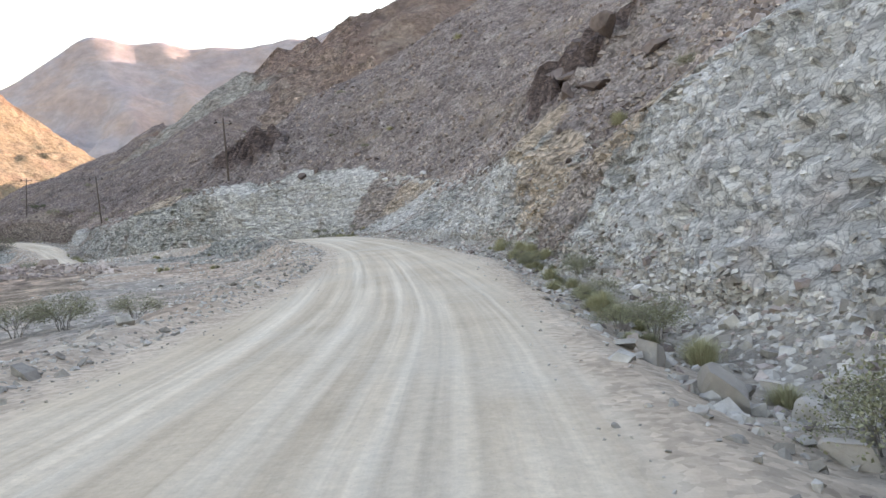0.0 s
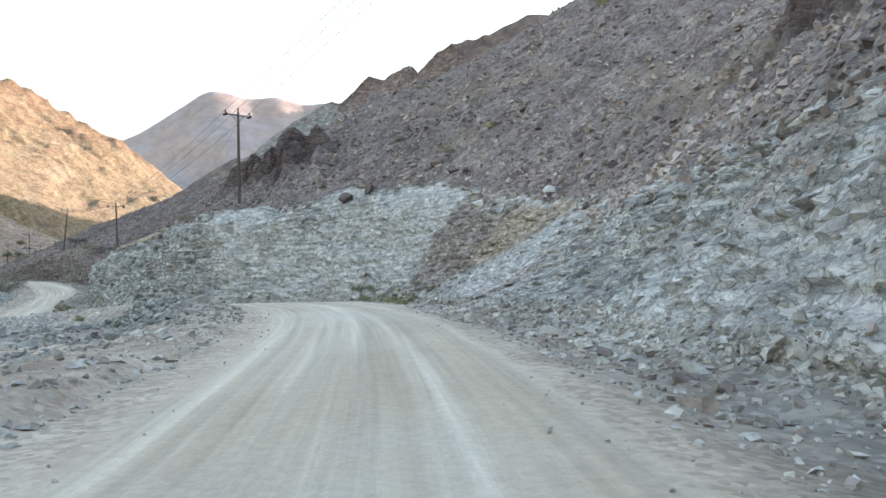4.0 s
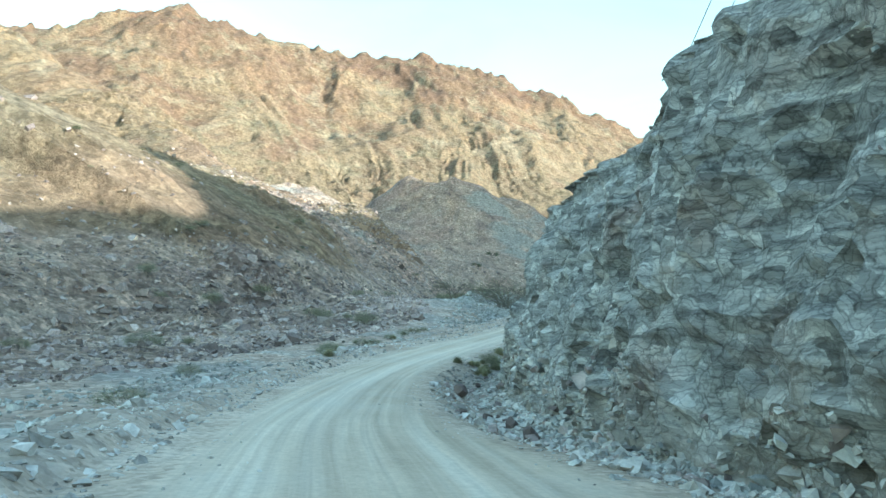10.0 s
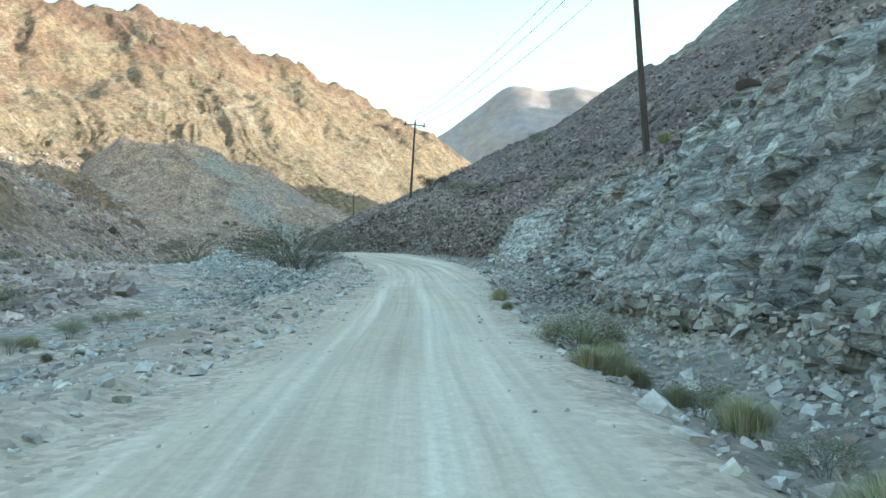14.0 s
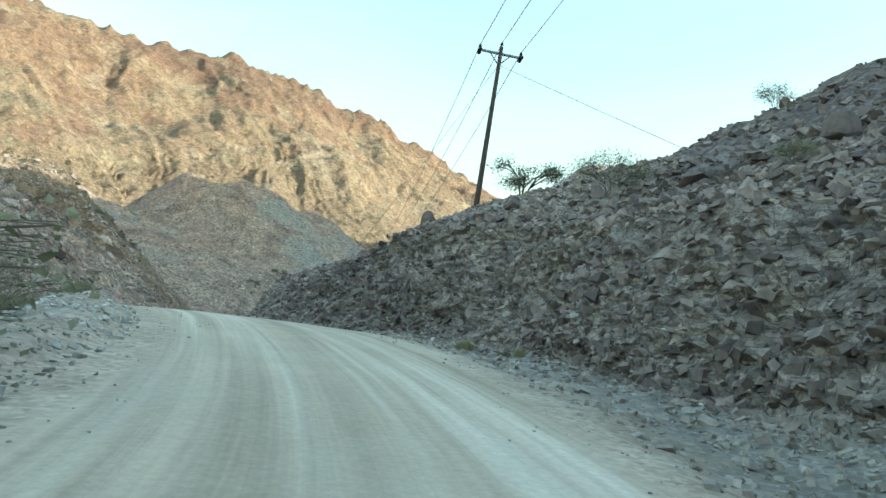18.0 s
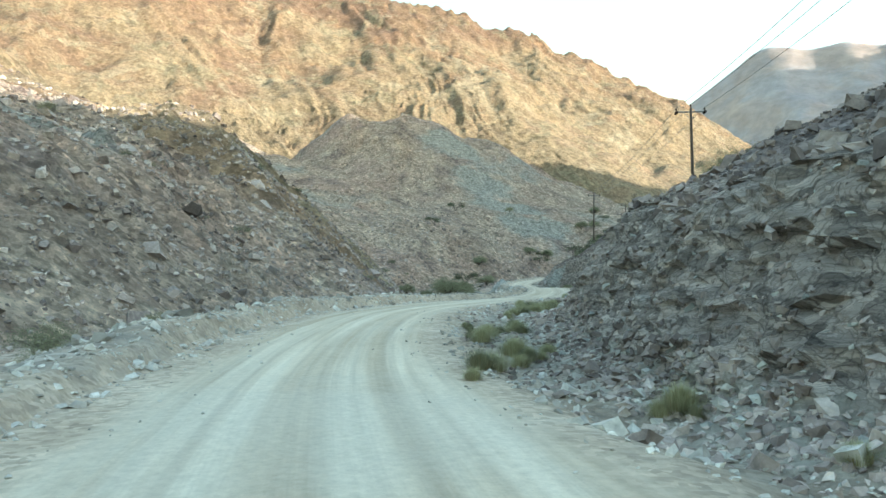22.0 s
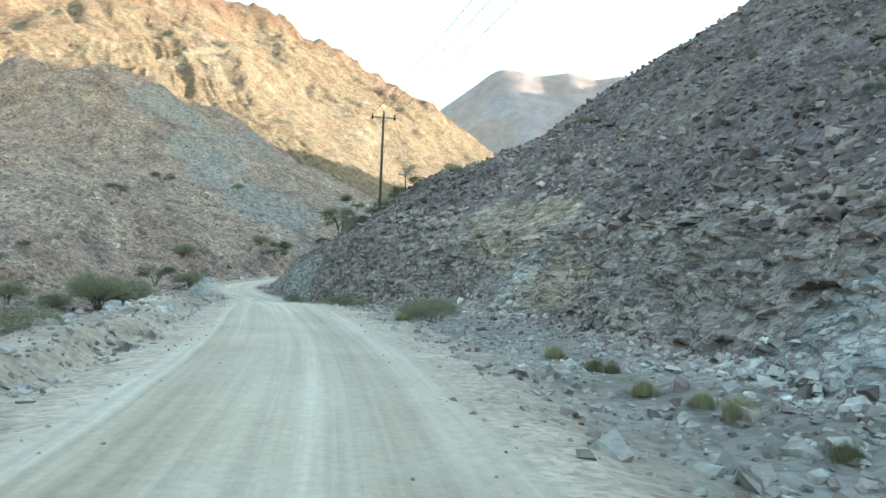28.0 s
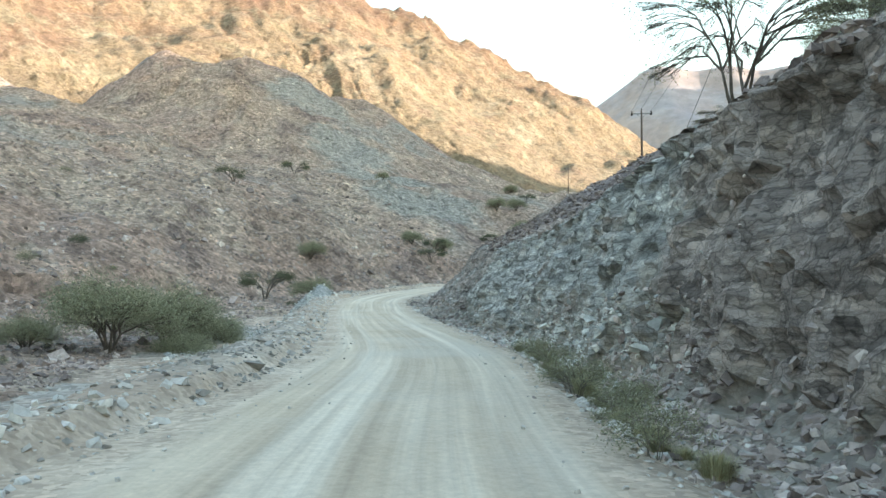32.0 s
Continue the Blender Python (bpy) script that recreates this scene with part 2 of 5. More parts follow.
def make_road():
    """Beige dust over gravel, combed along by wheels, browner and stonier at the rims."""
    m = Mat("dusty_gravel_road", 0.97)
    base = m.ramp(m.noise(0.35, 8, 0.6), (0.3, (0.465, 0.388, 0.288)), (0.7, (0.6, 0.517, 0.4)))
    sway = m.math("MULTIPLY", m.math("SUBTRACT", m.noise(0.016, 1), 0.5), 3.2)
    v = m.n.new("ShaderNodeCombineXYZ")
    m.link(m.attr("along"), v.inputs[0]).link(m.math("ADD", m.attr("across"), sway), v.inputs[1])
    tracks = m.noise(1.0, 5, 0.62, m.pos((0.024, 1.15, 1), v.outputs[0]), 0.3)
    fine = m.noise(1.0, 4, 0.6, m.pos((0.04, 4.2, 1), v.outputs[0]), 0.2)
    base = m.mix(m.ramp(tracks, (0.46, 0.0), (0.62, 0.75)), base, (0.72, 0.655, 0.54))
    base = m.mix(m.ramp(m.noise(1.3, 4, 0.55, m.pos((0.022, 1.0, 1), v.outputs[0]), 0.3), (0.5, 0.0), (0.66, 0.6)), base, (0.395, 0.325, 0.24))
    base = m.mix(1.0, base, m.ramp(fine, (0.36, 0.87), (0.5, 1.0), (0.64, 1.1)), "MULTIPLY")
    base = m.mix(m.ramp(m.noise(0.16, 6, 0.6, dist=0.4), (0.5, 0.0), (0.66, 0.4)), base, (0.56, 0.53, 0.46))
    base = m.mix(1.0, base, m.ramp(m.noise(9.0, 8, 0.75), (0.3, 0.84), (0.7, 1.13)), "MULTIPLY")
    base = m.mix(m.ramp(m.voronoi(16), (0.0, 0.45), (0.2, 0.0)), base, (0.3, 0.29, 0.27))
    rim = m.math("ADD", m.attr("rim"), m.math("MULTIPLY", m.math("SUBTRACT", m.noise(0.7, 7, 0.65), 0.5), 0.8))
    base = m.mix(m.ramp(rim, (0.3, 0.0), (0.8, 0.9)), base, verge(m))
    h = m.math("ADD", m.noise(14, 6, 0.7), m.math("MULTIPLY", tracks, 1.5))
    h = m.math("ADD", h, m.math("MULTIPLY", fine, 0.8))
    return m.done(base, h, 0.4, 0.03)


def verge(m):
    """Tan dust and small stones where the road runs out into its shoulders."""
    tone = m.ramp(m.noise(0.5, 7, 0.62), (0.32, (0.39, 0.315, 0.24)), (0.55, (0.5, 0.42, 0.33)), (0.72, (0.61, 0.535, 0.44)))
    return m.mix(1.0, tone, m.mix(1.0, m.ramp(m.voronoi(11.0, out="Color"), (0.0, 0.66), (0.5, 1.0), (1.0, 1.28)), m.ramp(m.noise(5.0, 8, 0.75), (0.3, 0.78), (0.7, 1.2)), "MULTIPLY"), "MULTIPLY")


def make_bed():
    """Grey stones, sand and dust of the shoulder and the dry stream bed."""
    m = Mat("stony_gravel", 0.97)
    sand = m.ramp(m.noise(0.25, 7, 0.6), (0.3, (0.31, 0.24, 0.185)), (0.55, (0.425, 0.345, 0.275)), (0.75, (0.53, 0.475, 0.4)))
    blue = m.ramp(m.noise(0.09, 4), (0.47, 0.0), (0.58, 0.55))
    sand = m.mix(blue, sand, (0.27, 0.285, 0.275))
    st = m.voronoi(3.2, out="Color")
    col = m.mix(1.0, sand, m.ramp(st, (0.0, 0.55), (0.6, 1.0), (1.0, 1.55)), "MULTIPLY")
    col = m.mix(m.ramp(m.voronoi(13), (0.05, 0.4), (0.3, 0.0)), col, (0.5, 0.5, 0.47))
    col = dusted(m, col)
    h = m.math("ADD", m.math("MULTIPLY", m.voronoi(4.0), -0.8), m.noise(6, 8, 0.7))
    h = m.math("MULTIPLY", h, m.ramp(m.attr("dust"), (0.3, 1.0), (0.9, 0.2)))
    return m.done(col, h, 0.7, 0.1)


def rock_tone(m, low, mid, high, scale):
    g = m.noise(0.012 * scale, 10, 0.68, dist=0.4)
    col = m.ramp(g, (0.32, low), (0.5, mid), (0.68, high))
    col = m.mix(m.ramp(m.noise(0.035 * scale, 8, 0.65), (0.5, 0.0), (0.66, 0.65)), col, tuple(c * 0.62 for c in mid))
    col = m.mix(m.ramp(m.noise(0.022 * scale, 7, 0.7, m.pos((1.0, 1.0, 0.35))), (0.56, 0.0), (0.66, 0.7)), col, tuple(min(0.6, c * 1.3) for c in high))
    return m.mix(1.0, col, m.ramp(m.noise(0.2 * scale, 9, 0.78), (0.3, 0.45), (0.5, 0.97), (0.7, 1.6)), "MULTIPLY")


def make_mountain(name, scale, bump, shrubs=True):
    """Ochre, olive and rust-brown rock on the high mountain, grey-brown on the hills at its foot; ochre also painted
    where sun strikes the spur.
    """
    m = Mat(name, 0.97)
    up = m.n.new("ShaderNodeSeparateXYZ")
    m.link(m.geo.outputs["Position"], up.inputs[0])
    zone = m.math("ADD", m.noise(0.0065, 7, 0.62, dist=0.9), m.math("MULTIPLY", m.math("SUBTRACT", up.outputs[2], 260.0), 0.0007))
    tan = m.ramp(zone, (0.3, (0.33, 0.24, 0.165)), (0.4, (0.305, 0.243, 0.157)), (0.48, (0.3, 0.236, 0.156)), (0.56, (0.27, 0.196, 0.13)), (0.68, (0.22, 0.15, 0.106)))
    tan = m.mix(m.ramp(m.noise(0.017, 8, 0.68, m.pos((1.0, 1.0, 0.55)), 0.7), (0.54, 0.0), (0.63, 0.75)), tan, (0.385, 0.332, 0.235))
    tan = m.mix(m.ramp(m.noise(0.024, 8, 0.66, dist=0.5), (0.55, 0.0), (0.63, 0.6)), tan, (0.24, 0.222, 0.15))
    tan = m.mix(m.ramp(m.noise(0.045, 9, 0.7, dist=0.4), (0.56, 0.0), (0.64, 0.5)), tan, (0.18, 0.13, 0.096))
    tan = m.mix(1.0, tan, m.ramp(m.noise(0.3, 9, 0.78), (0.32, 0.5), (0.5, 1.0), (0.68, 1.5)), "MULTIPLY")
    tan = m.mix(1.0, tan, m.ramp(m.voronoi(0.22, out="Color"), (0.0, 0.72), (0.5, 1.0), (1.0, 1.25)), "MULTIPLY")
    grey = rock_tone(m, (0.25, 0.195, 0.16), (0.385, 0.31, 0.25), (0.48, 0.405, 0.325), scale)
    grey = m.mix(m.ramp(m.noise(0.02, 6, 0.6, dist=0.5), (0.48, 0.0), (0.6, 0.7)), grey, m.mix(1.0, (0.34, 0.252, 0.21), m.ramp(m.noise(0.9, 8, 0.75), (0.3, 0.6), (0.7, 1.45)), "MULTIPLY"))
    dark = m.ramp(m.noise(0.05, 9, 0.68, dist=0.4), (0.53, 0.0), (0.62, 0.8))
    grey = m.mix(dark, grey, m.mix(1.0, (0.2, 0.16, 0.145), m.ramp(m.noise(0.35, 8, 0.7), (0.3, 0.6), (0.7, 1.5)), "MULTIPLY"))
    streak = m.ramp(m.noise(0.09, 9, 0.7, m.pos((1, 1, 0.3)), 0.5), (0.56, 0.0), (0.64, 0.75))
    grey = m.mix(streak, grey, m.mix(1.0, (0.43, 0.375, 0.31), m.ramp(m.noise(0.8, 8, 0.75), (0.3, 0.6), (0.7, 1.3)), "MULTIPLY"))
    grey = m.mix(1.0, grey, (1.32, 1.3, 1.28), "MULTIPLY")
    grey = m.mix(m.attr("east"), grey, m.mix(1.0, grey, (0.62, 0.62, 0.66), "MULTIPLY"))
    k = m.math("ADD", m.attr("grey"), m.math("MULTIPLY", m.math("SUBTRACT", m.noise(0.03, 5), 0.5), 0.5))
    col = m.mix(m.ramp(k, (0.4, 0.0), (0.6, 1.0)), tan, grey)
    green = m.ramp(m.noise(0.011, 6, 0.6, dist=0.6), (0.58, 0.0), (0.66, 0.75))
    col = m.mix(m.math("MULTIPLY", green, m.attr("grey")), col, m.mix(1.0, (0.4, 0.41, 0.385), m.ramp(m.noise(0.25 * scale, 8, 0.75), (0.3, 0.65), (0.7, 1.3)), "MULTIPLY"))
    lode = m.math("ADD", m.attr("lode"), m.math("MULTIPLY", m.math("SUBTRACT", m.noise(0.07, 8, 0.7, dist=0.6), 0.5), 1.3))
    col = m.mix(m.ramp(lode, (0.42, 0.0), (0.7, 0.8)), col, m.mix(1.0, (0.42, 0.425, 0.39), m.ramp(m.noise(0.25 * scale, 8, 0.75), (0.3, 0.62), (0.7, 1.32)), "MULTIPLY"))
    if shrubs:
        col = m.mix(m.ramp(m.voronoi(0.16), (0.03, 0.65), (0.13, 0.0)), col, (0.07, 0.072, 0.045))
    if scale > 3:
        tan_ = col
        col = m.mix(1.0, col, m.ramp(m.voronoi(0.8, out="Color"), (0.0, 0.5), (0.45, 0.95), (0.85, 1.2), (1.0, 1.7)), "MULTIPLY")
        col = m.mix(1.0, col, m.ramp(m.voronoi(2.1, out="Color"), (0.0, 0.6), (0.5, 1.0), (1.0, 1.45)), "MULTIPLY")
    if scale > 3:
        col = m.mix(m.math("ADD", m.math("MULTIPLY", m.attr("grey"), 0.5), 0.5), tan_, col)
    relief, _ = blocks(m, ((0.12 * scale, 0.5), (0.4 * scale, 0.35), (1.1 * scale, 0.2)))
    h = m.math("ADD", m.noise(0.08 * scale, 12, 0.72), m.math("MULTIPLY", relief, 0.7))
    return m.done(col, h, 1.0, bump)


def make_far():
    """Pink and grey rock of the distant range, with the haze of distance painted into its colours."""
    m = Mat("haze_tinted_far_rock", 0.97)
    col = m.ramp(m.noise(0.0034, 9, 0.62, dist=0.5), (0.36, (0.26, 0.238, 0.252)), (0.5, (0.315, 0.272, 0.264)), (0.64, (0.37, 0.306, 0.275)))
    # bluish bands painted for the shaded flanks
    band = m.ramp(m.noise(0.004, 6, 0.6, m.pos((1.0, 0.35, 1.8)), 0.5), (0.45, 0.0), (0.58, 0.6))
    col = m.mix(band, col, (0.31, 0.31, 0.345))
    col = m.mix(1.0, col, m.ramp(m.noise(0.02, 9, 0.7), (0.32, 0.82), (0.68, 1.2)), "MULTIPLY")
    return m.done(col, m.noise(0.012, 8, 0.6), 0.5, 6.0)


HILL, ROADM, BED = make_hill(), make_road(), make_bed()
MOUNT, NEARH, FARM = make_mountain("tan_mountain_rock", 2.0, 3.5), make_mountain("brown_valley_rock", 6.0, 1.7, True), make_far()

# ---- the road's line, a node every 16 m from 64 m behind the start ----
LINE_A = [1.2, -64.0, -0.04, 0.9, -48.0, -0.01, 0.6, -32.0, 0.03, 0.3, -16.0, 0.06, 0.0, 0.0, 0.10, -0.3, 15.5, 0.21, -1.8, 32.0, 0.77,
          -4.3, 47.8, 1.43, -8.7, 63.4, 2.13, -15.8, 77.6, 2.63, -26.8, 88.6, 2.72, -40.2, 97.3, 2.29, -52.0, 108.2, 2.27, -60.8, 121.3, 3.13]
LINE_B = [-68.9, 135.0, 4.27, -76.9, 148.6, 5.55, -86.6, 161.3, 7.03, -99.0, 171.4, 8.79, -112.8, 179.8, 9.70, -126.0, 188.9, 10.07,
          -137.4, 200.1, 10.44, -146.6, 213.2, 10.49, -154.8, 226.5, 10.50, -163.2, 240.2, 10.56, -172.8, 253.4, 10.95, -183.4, 265.5, 11.37,
          -194.0, 277.2, 11.33, -204.7, 289.3, 11.09]
LINE_C = [-214.9, 301.8, 11.2, -226.4, 313.2, 11.5, -238.0, 324.3, 12.0, -248.8, 336.2, 12.7, -256.6, 350.4, 13.6, -260.0, 366.8, 14.8,
          -260.0, 384.0, 16.0, -257.0, 399.7, 17.2, -252.0, 415.0, 18.4, -247.0, 430.0, 19.6, -242.0, 445.0, 20.8]
NODES = np.array(LINE_A + LINE_B + LINE_C).reshape(-1, 3)
S0, STEP = -64.0, 16.0


def spline(nodes, u):
    """Catmull-Rom through nodes at the parameters u (0 to len - 1)."""
    p = np.vstack([2 * nodes[:1] - nodes[1:2], nodes, 2 * nodes[-1:] - nodes[-2:-1]])
    i = np.clip(np.floor(u).astype(int), 0, len(nodes) - 2)
    f = (u - i)[:, None]
    a, b, c, d = p[i], p[i + 1], p[i + 2], p[i + 3]
    return 0.5 * (2 * b + (c - a) * f + (2 * a - 5 * b + 4 * c - d) * f ** 2 + (3 * b - a - 3 * c + d) * f ** 3)


def road_at(s):
    """Centre line and its right-hand normal at the metres s."""
    s = np.atleast_1d(np.asarray(s, float))
    u = (s - S0) / STEP
    p = spline(NODES, u)
    t = spline(NODES, np.clip(u + 0.15, 0, None)) - spline(NODES, u - 0.15)
    t = t[:, :2] / np.linalg.norm(t[:, :2], axis=1)[:, None]
    return p, np.stack([t[:, 1], -t[:, 0]], 1)


S_END = S0 + STEP * (len(NODES) - 1)
FINE = np.arange(S0, S_END, 1.0)
FINE_P, FINE_N = road_at(FINE)


def nearest(x, y):
    """s, d of places in the plan (d to the right of the line)."""
    s, d = np.empty(len(x)), np.empty(len(x))
    for k in range(0, len(x), 20000):
        q = np.stack([x[k:k + 20000], y[k:k + 20000]], 1)
        i = np.argmin(((q[:, None] - FINE_P[None, ::2, :2]) ** 2).sum(2), 1) * 2
        v = q - FINE_P[i, :2]
        n = FINE_N[i]
        s[k:k + 20000] = FINE[i] + v[:, 1] * n[:, 0] - v[:, 0] * n[:, 1]
        dd = (v * n).sum(1)
        d[k:k + 20000] = np.sign(dd + 1e-9) * np.hypot(v[:, 0], v[:, 1])
    return s, d


# ---- smooth value noise, in numpy ----
def lattice(i, j, k, seed):
    h = (i * 374761393 + j * 668265263 + k * 2147483647 + seed * 1274126177) & 0xFFFFFFFF
    h = ((h ^ (h >> 13)) * 1274126177) & 0xFFFFFFFF
    return ((h ^ (h >> 16)) & 0xFFFF) / 32767.5 - 1.0


def vnoise(x, y, z=0.0, seed=1):
    x, y, z = np.broadcast_arrays(np.asarray(x, float), np.asarray(y, float), np.asarray(z, float))
    f = [np.floor(v).astype(np.int64) for v in (x, y, z)]
    u = [v - w for v, w in zip((x, y, z), f)]
    u = [v * v * (3 - 2 * v) for v in u]
    r = 0
    for a in (0, 1):
        for b in (0, 1):
            for c in (0, 1):
                w = (u[0] if a else 1 - u[0]) * (u[1] if b else 1 - u[1]) * (u[2] if c else 1 - u[2])
                r = r + w * lattice(f[0] + a, f[1] + b, f[2] + c, seed)
    return r


def fbm(x, y, z=0.0, octaves=4, seed=1, ridged=False):
    r, amp = 0, 1.0
    for o in range(octaves):
        v = vnoise(x * 2 ** o, y * 2 ** o, np.asarray(z) * 2 ** o, seed + o * 7)
        r = r + amp * (1 - 2 * np.abs(v) if ridged else v)
        amp *= 0.5
    return r


# ---- cross-sections: s, then foot and top of the cut, its height, the hill's slope above, the further slope higher up, the ditch's depth ----
RIGHT_A = [(-64, 6, 10, 4.0, 0.76, 0.00, 0.4), (0, 5.5, 9.5, 6.5, 0.79, 0.00, 0.5), (12, 5.2, 9, 6.0, 0.80, 0.00, 0.5),
           (24, 5.4, 8.5, 4.5, 0.79, 0.00, 0.4), (36, 6.4, 9, 3.4, 0.77, 0.00, 0.3), (44, 6.2, 8.6, 5.4, 0.79, 0.00, 0.2),
           (54, 5.4, 9, 4.0, 0.76, 0.00, 0.2), (66, 5, 10, 3.0, 0.78, 0.01, 0.2), (76, 7.5, 13, 3.4, 0.87, 0.01, 0.2),
           (86, 9, 12.4, 5.8, 0.93, 0.04, 0.2), (93, 8.5, 11.5, 6.6, 0.87, 0.03, 0.1), (99, 5.4, 7.6, 6.3, 0.76, 0.03, 0.1)]
RIGHT_B = [(106, 4.8, 6.4, 7.2, 0.72, 0.07, 0.1), (116, 4.8, 6.6, 6.9, 0.50, 0.00, 0.3), (131, 4.6, 6.4, 5.0, 0.62, 0.04, 0.5),
           (143, 5.2, 7.6, 4.6, 0.66, 0.09, 0.6), (167, 4.6, 8.4, 5.0, 0.66, 0.19, 0.4), (186, 6, 8, 2.5, 0.67, 0.23, 0.3),
           (198, 8.5, 10.5, 3.7, 0.65, 0.20, 0.2), (210, 8.8, 10.6, 4.9, 0.55, 0.17, 0.1), (218, 6.6, 8.4, 4.4, 0.42, 0.06, 0.1),
           (226, 5, 7, 2.7, 0.46, 0.12, 0.2), (240, 4.8, 6.6, 3.3, 0.37, 0.12, 0.3), (262, 6.2, 8.6, 2.2, 0.53, 0.09, 0.3)]
RIGHT_C = [(292, 6, 9, 4.5, 0.57, 0.11, 0.3), (312, 6.4, 9, 3.0, 0.61, 0.04, 0.3), (330, 9, 11, 2.6, 0.71, 0.05, 0.3),
           (343, 7, 9, 3.8, 0.67, 0.06, 0.2), (352, 5, 7, 5.5, 0.58, 0.06, 0.2), (366, 4.2, 5.9, 5.1, 0.48, 0.03, 0.3),
           (380, 3.8, 5.5, 5.2, 0.45, 0.03, 0.3), (404, 4.2, 6.6, 3.9, 0.52, 0.07, 0.2), (440, 5, 10, 4.2, 0.56, 0.04, 0.1),
           (600, 5, 10, 3.9, 0.57, -0.02, 0.1)]
# s, then the shoulder's bank height, the bed's depth, the far side's foot and slope
LEFT = np.array([
    (-64, 0.1, 1.0, 95, 0.5), (0, 0.1, 1.0, 95, 0.5), (61, 0.2, 0.9, 80, 0.5), (82, 0.3, 0.9, 60, 0.5), (115, 0.18, 1.2, 40, 0.55), (163, 0.15, 1.5, 38, 0.6), (204, 0.15, 1.5, 33, 0.7), (225, 0.25, 1.3, 26, 0.75),
    (258, 0.5, 1.5, 21, 0.78), (292, 0.45, 1.8, 22, 0.8), (340, 0.32, 2.0, 25, 0.8), (375, 0.28, 2.4, 27, 0.8), (400, 0.3, 3.4, 33, 0.9), (430, 0.4, 3.4, 37, 0.9), (450, 0.3, 2.6, 39, 0.75), (472, 0.3, 1.8, 39, 0.7), (600, 0.3, 1.5, 45, 0.6)])
# s, then the share of brown and of pale rock in the cut
GEOLOGY = np.array([(-64, 0.1, 0.7), (20, 0.1, 0.8), (36, 0.35, 0.5), (60, 0.25, 0.45), (76, 0.3, 0.6), (98, 0.05, 0.4), (130, 0.05, 0.25), (170, 0.35, 0.2), (188, 0.3, 0.35), (200, 0.9, 0.05),
                    (262, 0.9, 0.08), (288, 0.75, 0.2), (300, 0.3, 0.5), (322, 0.5, 0.45), (336, 0.8, 0.2), (348, 0.95, 0.1), (374, 0.85, 0.12), (384, 0.5, 0.2), (600, 0.6, 0.25)])
# patches of pale, ochre, dark and grey-green rock: s, d, reach along, reach across
PALE = [(47, 7, 3.6, 2.2), (51, 6.4, 4, 1.6), (91, 11, 5, 2.6), (86, 12.2, 4, 2.6), (98, 8, 5, 2), (72, 9.4, 4, 2.6), (11, 7.5, 6, 3), (19, 7.4, 4, 2), (303, 7.6, 9, 3.2), (311, 7.6, 5, 2), (186, 6.6, 6, 2.6), (192, 7.2, 4, 2.0), (335, 9, 3, 1.4), (134, 6.2, 3, 0.8)]
OCHRE = [(40, 9, 2.6, 1.8), (44.5, 10, 2.2, 2), (37, 8, 2.6, 1.4), (339, 11, 5, 2), (331, 9.4, 3, 1.6), (76, 12.2, 3.4, 2.2), (27, 9.5, 4, 2), (120, 9, 8, 2.5)]
DARK = [(31, 7, 4, 2.4), (43, 13.5, 4, 2.8), (80.5, 11.4, 3, 2.4), (323, 10, 7, 3), (342, 10.4, 7, 2.6), (366, 6.4, 8, 2.4), (206, 9.6, 10, 2.6), (350, 7, 6, 2)]
CRAGS = [(107, 16, 7, 4), (50, 16, 5, 4), (55.5, 20.5, 6, 5), (63, 27, 8, 6.5)]
GREEN = [(385, 5, 8, 2.2), (397, 5.4, 8, 1.6), (107, 5.6, 6, 2)]
RTAB = np.array(RIGHT_A + RIGHT_B + RIGHT_C)
# the road's left and right edge from its line
EDGES = np.array([(-64, 4.0, 1.6), (0, 5.2, 1.3), (16, 4.6, 2.0), (28, 3.5, 2.9), (45, 2.9, 2.3), (64, 3.1, 2.4), (80, 2.9, 4.0), (96, 2.2, 4.2), (106, 2.0, 3.2), (114, 1.9, 2.1),
                  (124, 2.4, 1.7), (137, 3.1, 1.3), (150, 2.4, 1.4), (170, 2.3, 2.0), (186, 3.0, 2.8), (203, 2.0, 4.6), (212, 2.4, 4.6), (226, 2.5, 3.0), (242, 2.5, 1.7), (256, 3.0, 1.6),
                  (273, 3.8, 1.6), (312, 2.7, 2.1), (340, 2.4, 2.5), (369, 3.1, 1.8), (383, 3.1, 2.3), (600, 2.8, 2.4)])


def table(tab, s):
    return [np.interp(s, tab[:, 0], tab[:, k]) for k in range(1, tab.shape[1])]


def smooth(a, b, x):
    u = np.clip((x - a) / (b - a), 0, 1)
    return u * u * (3 - 2 * u)


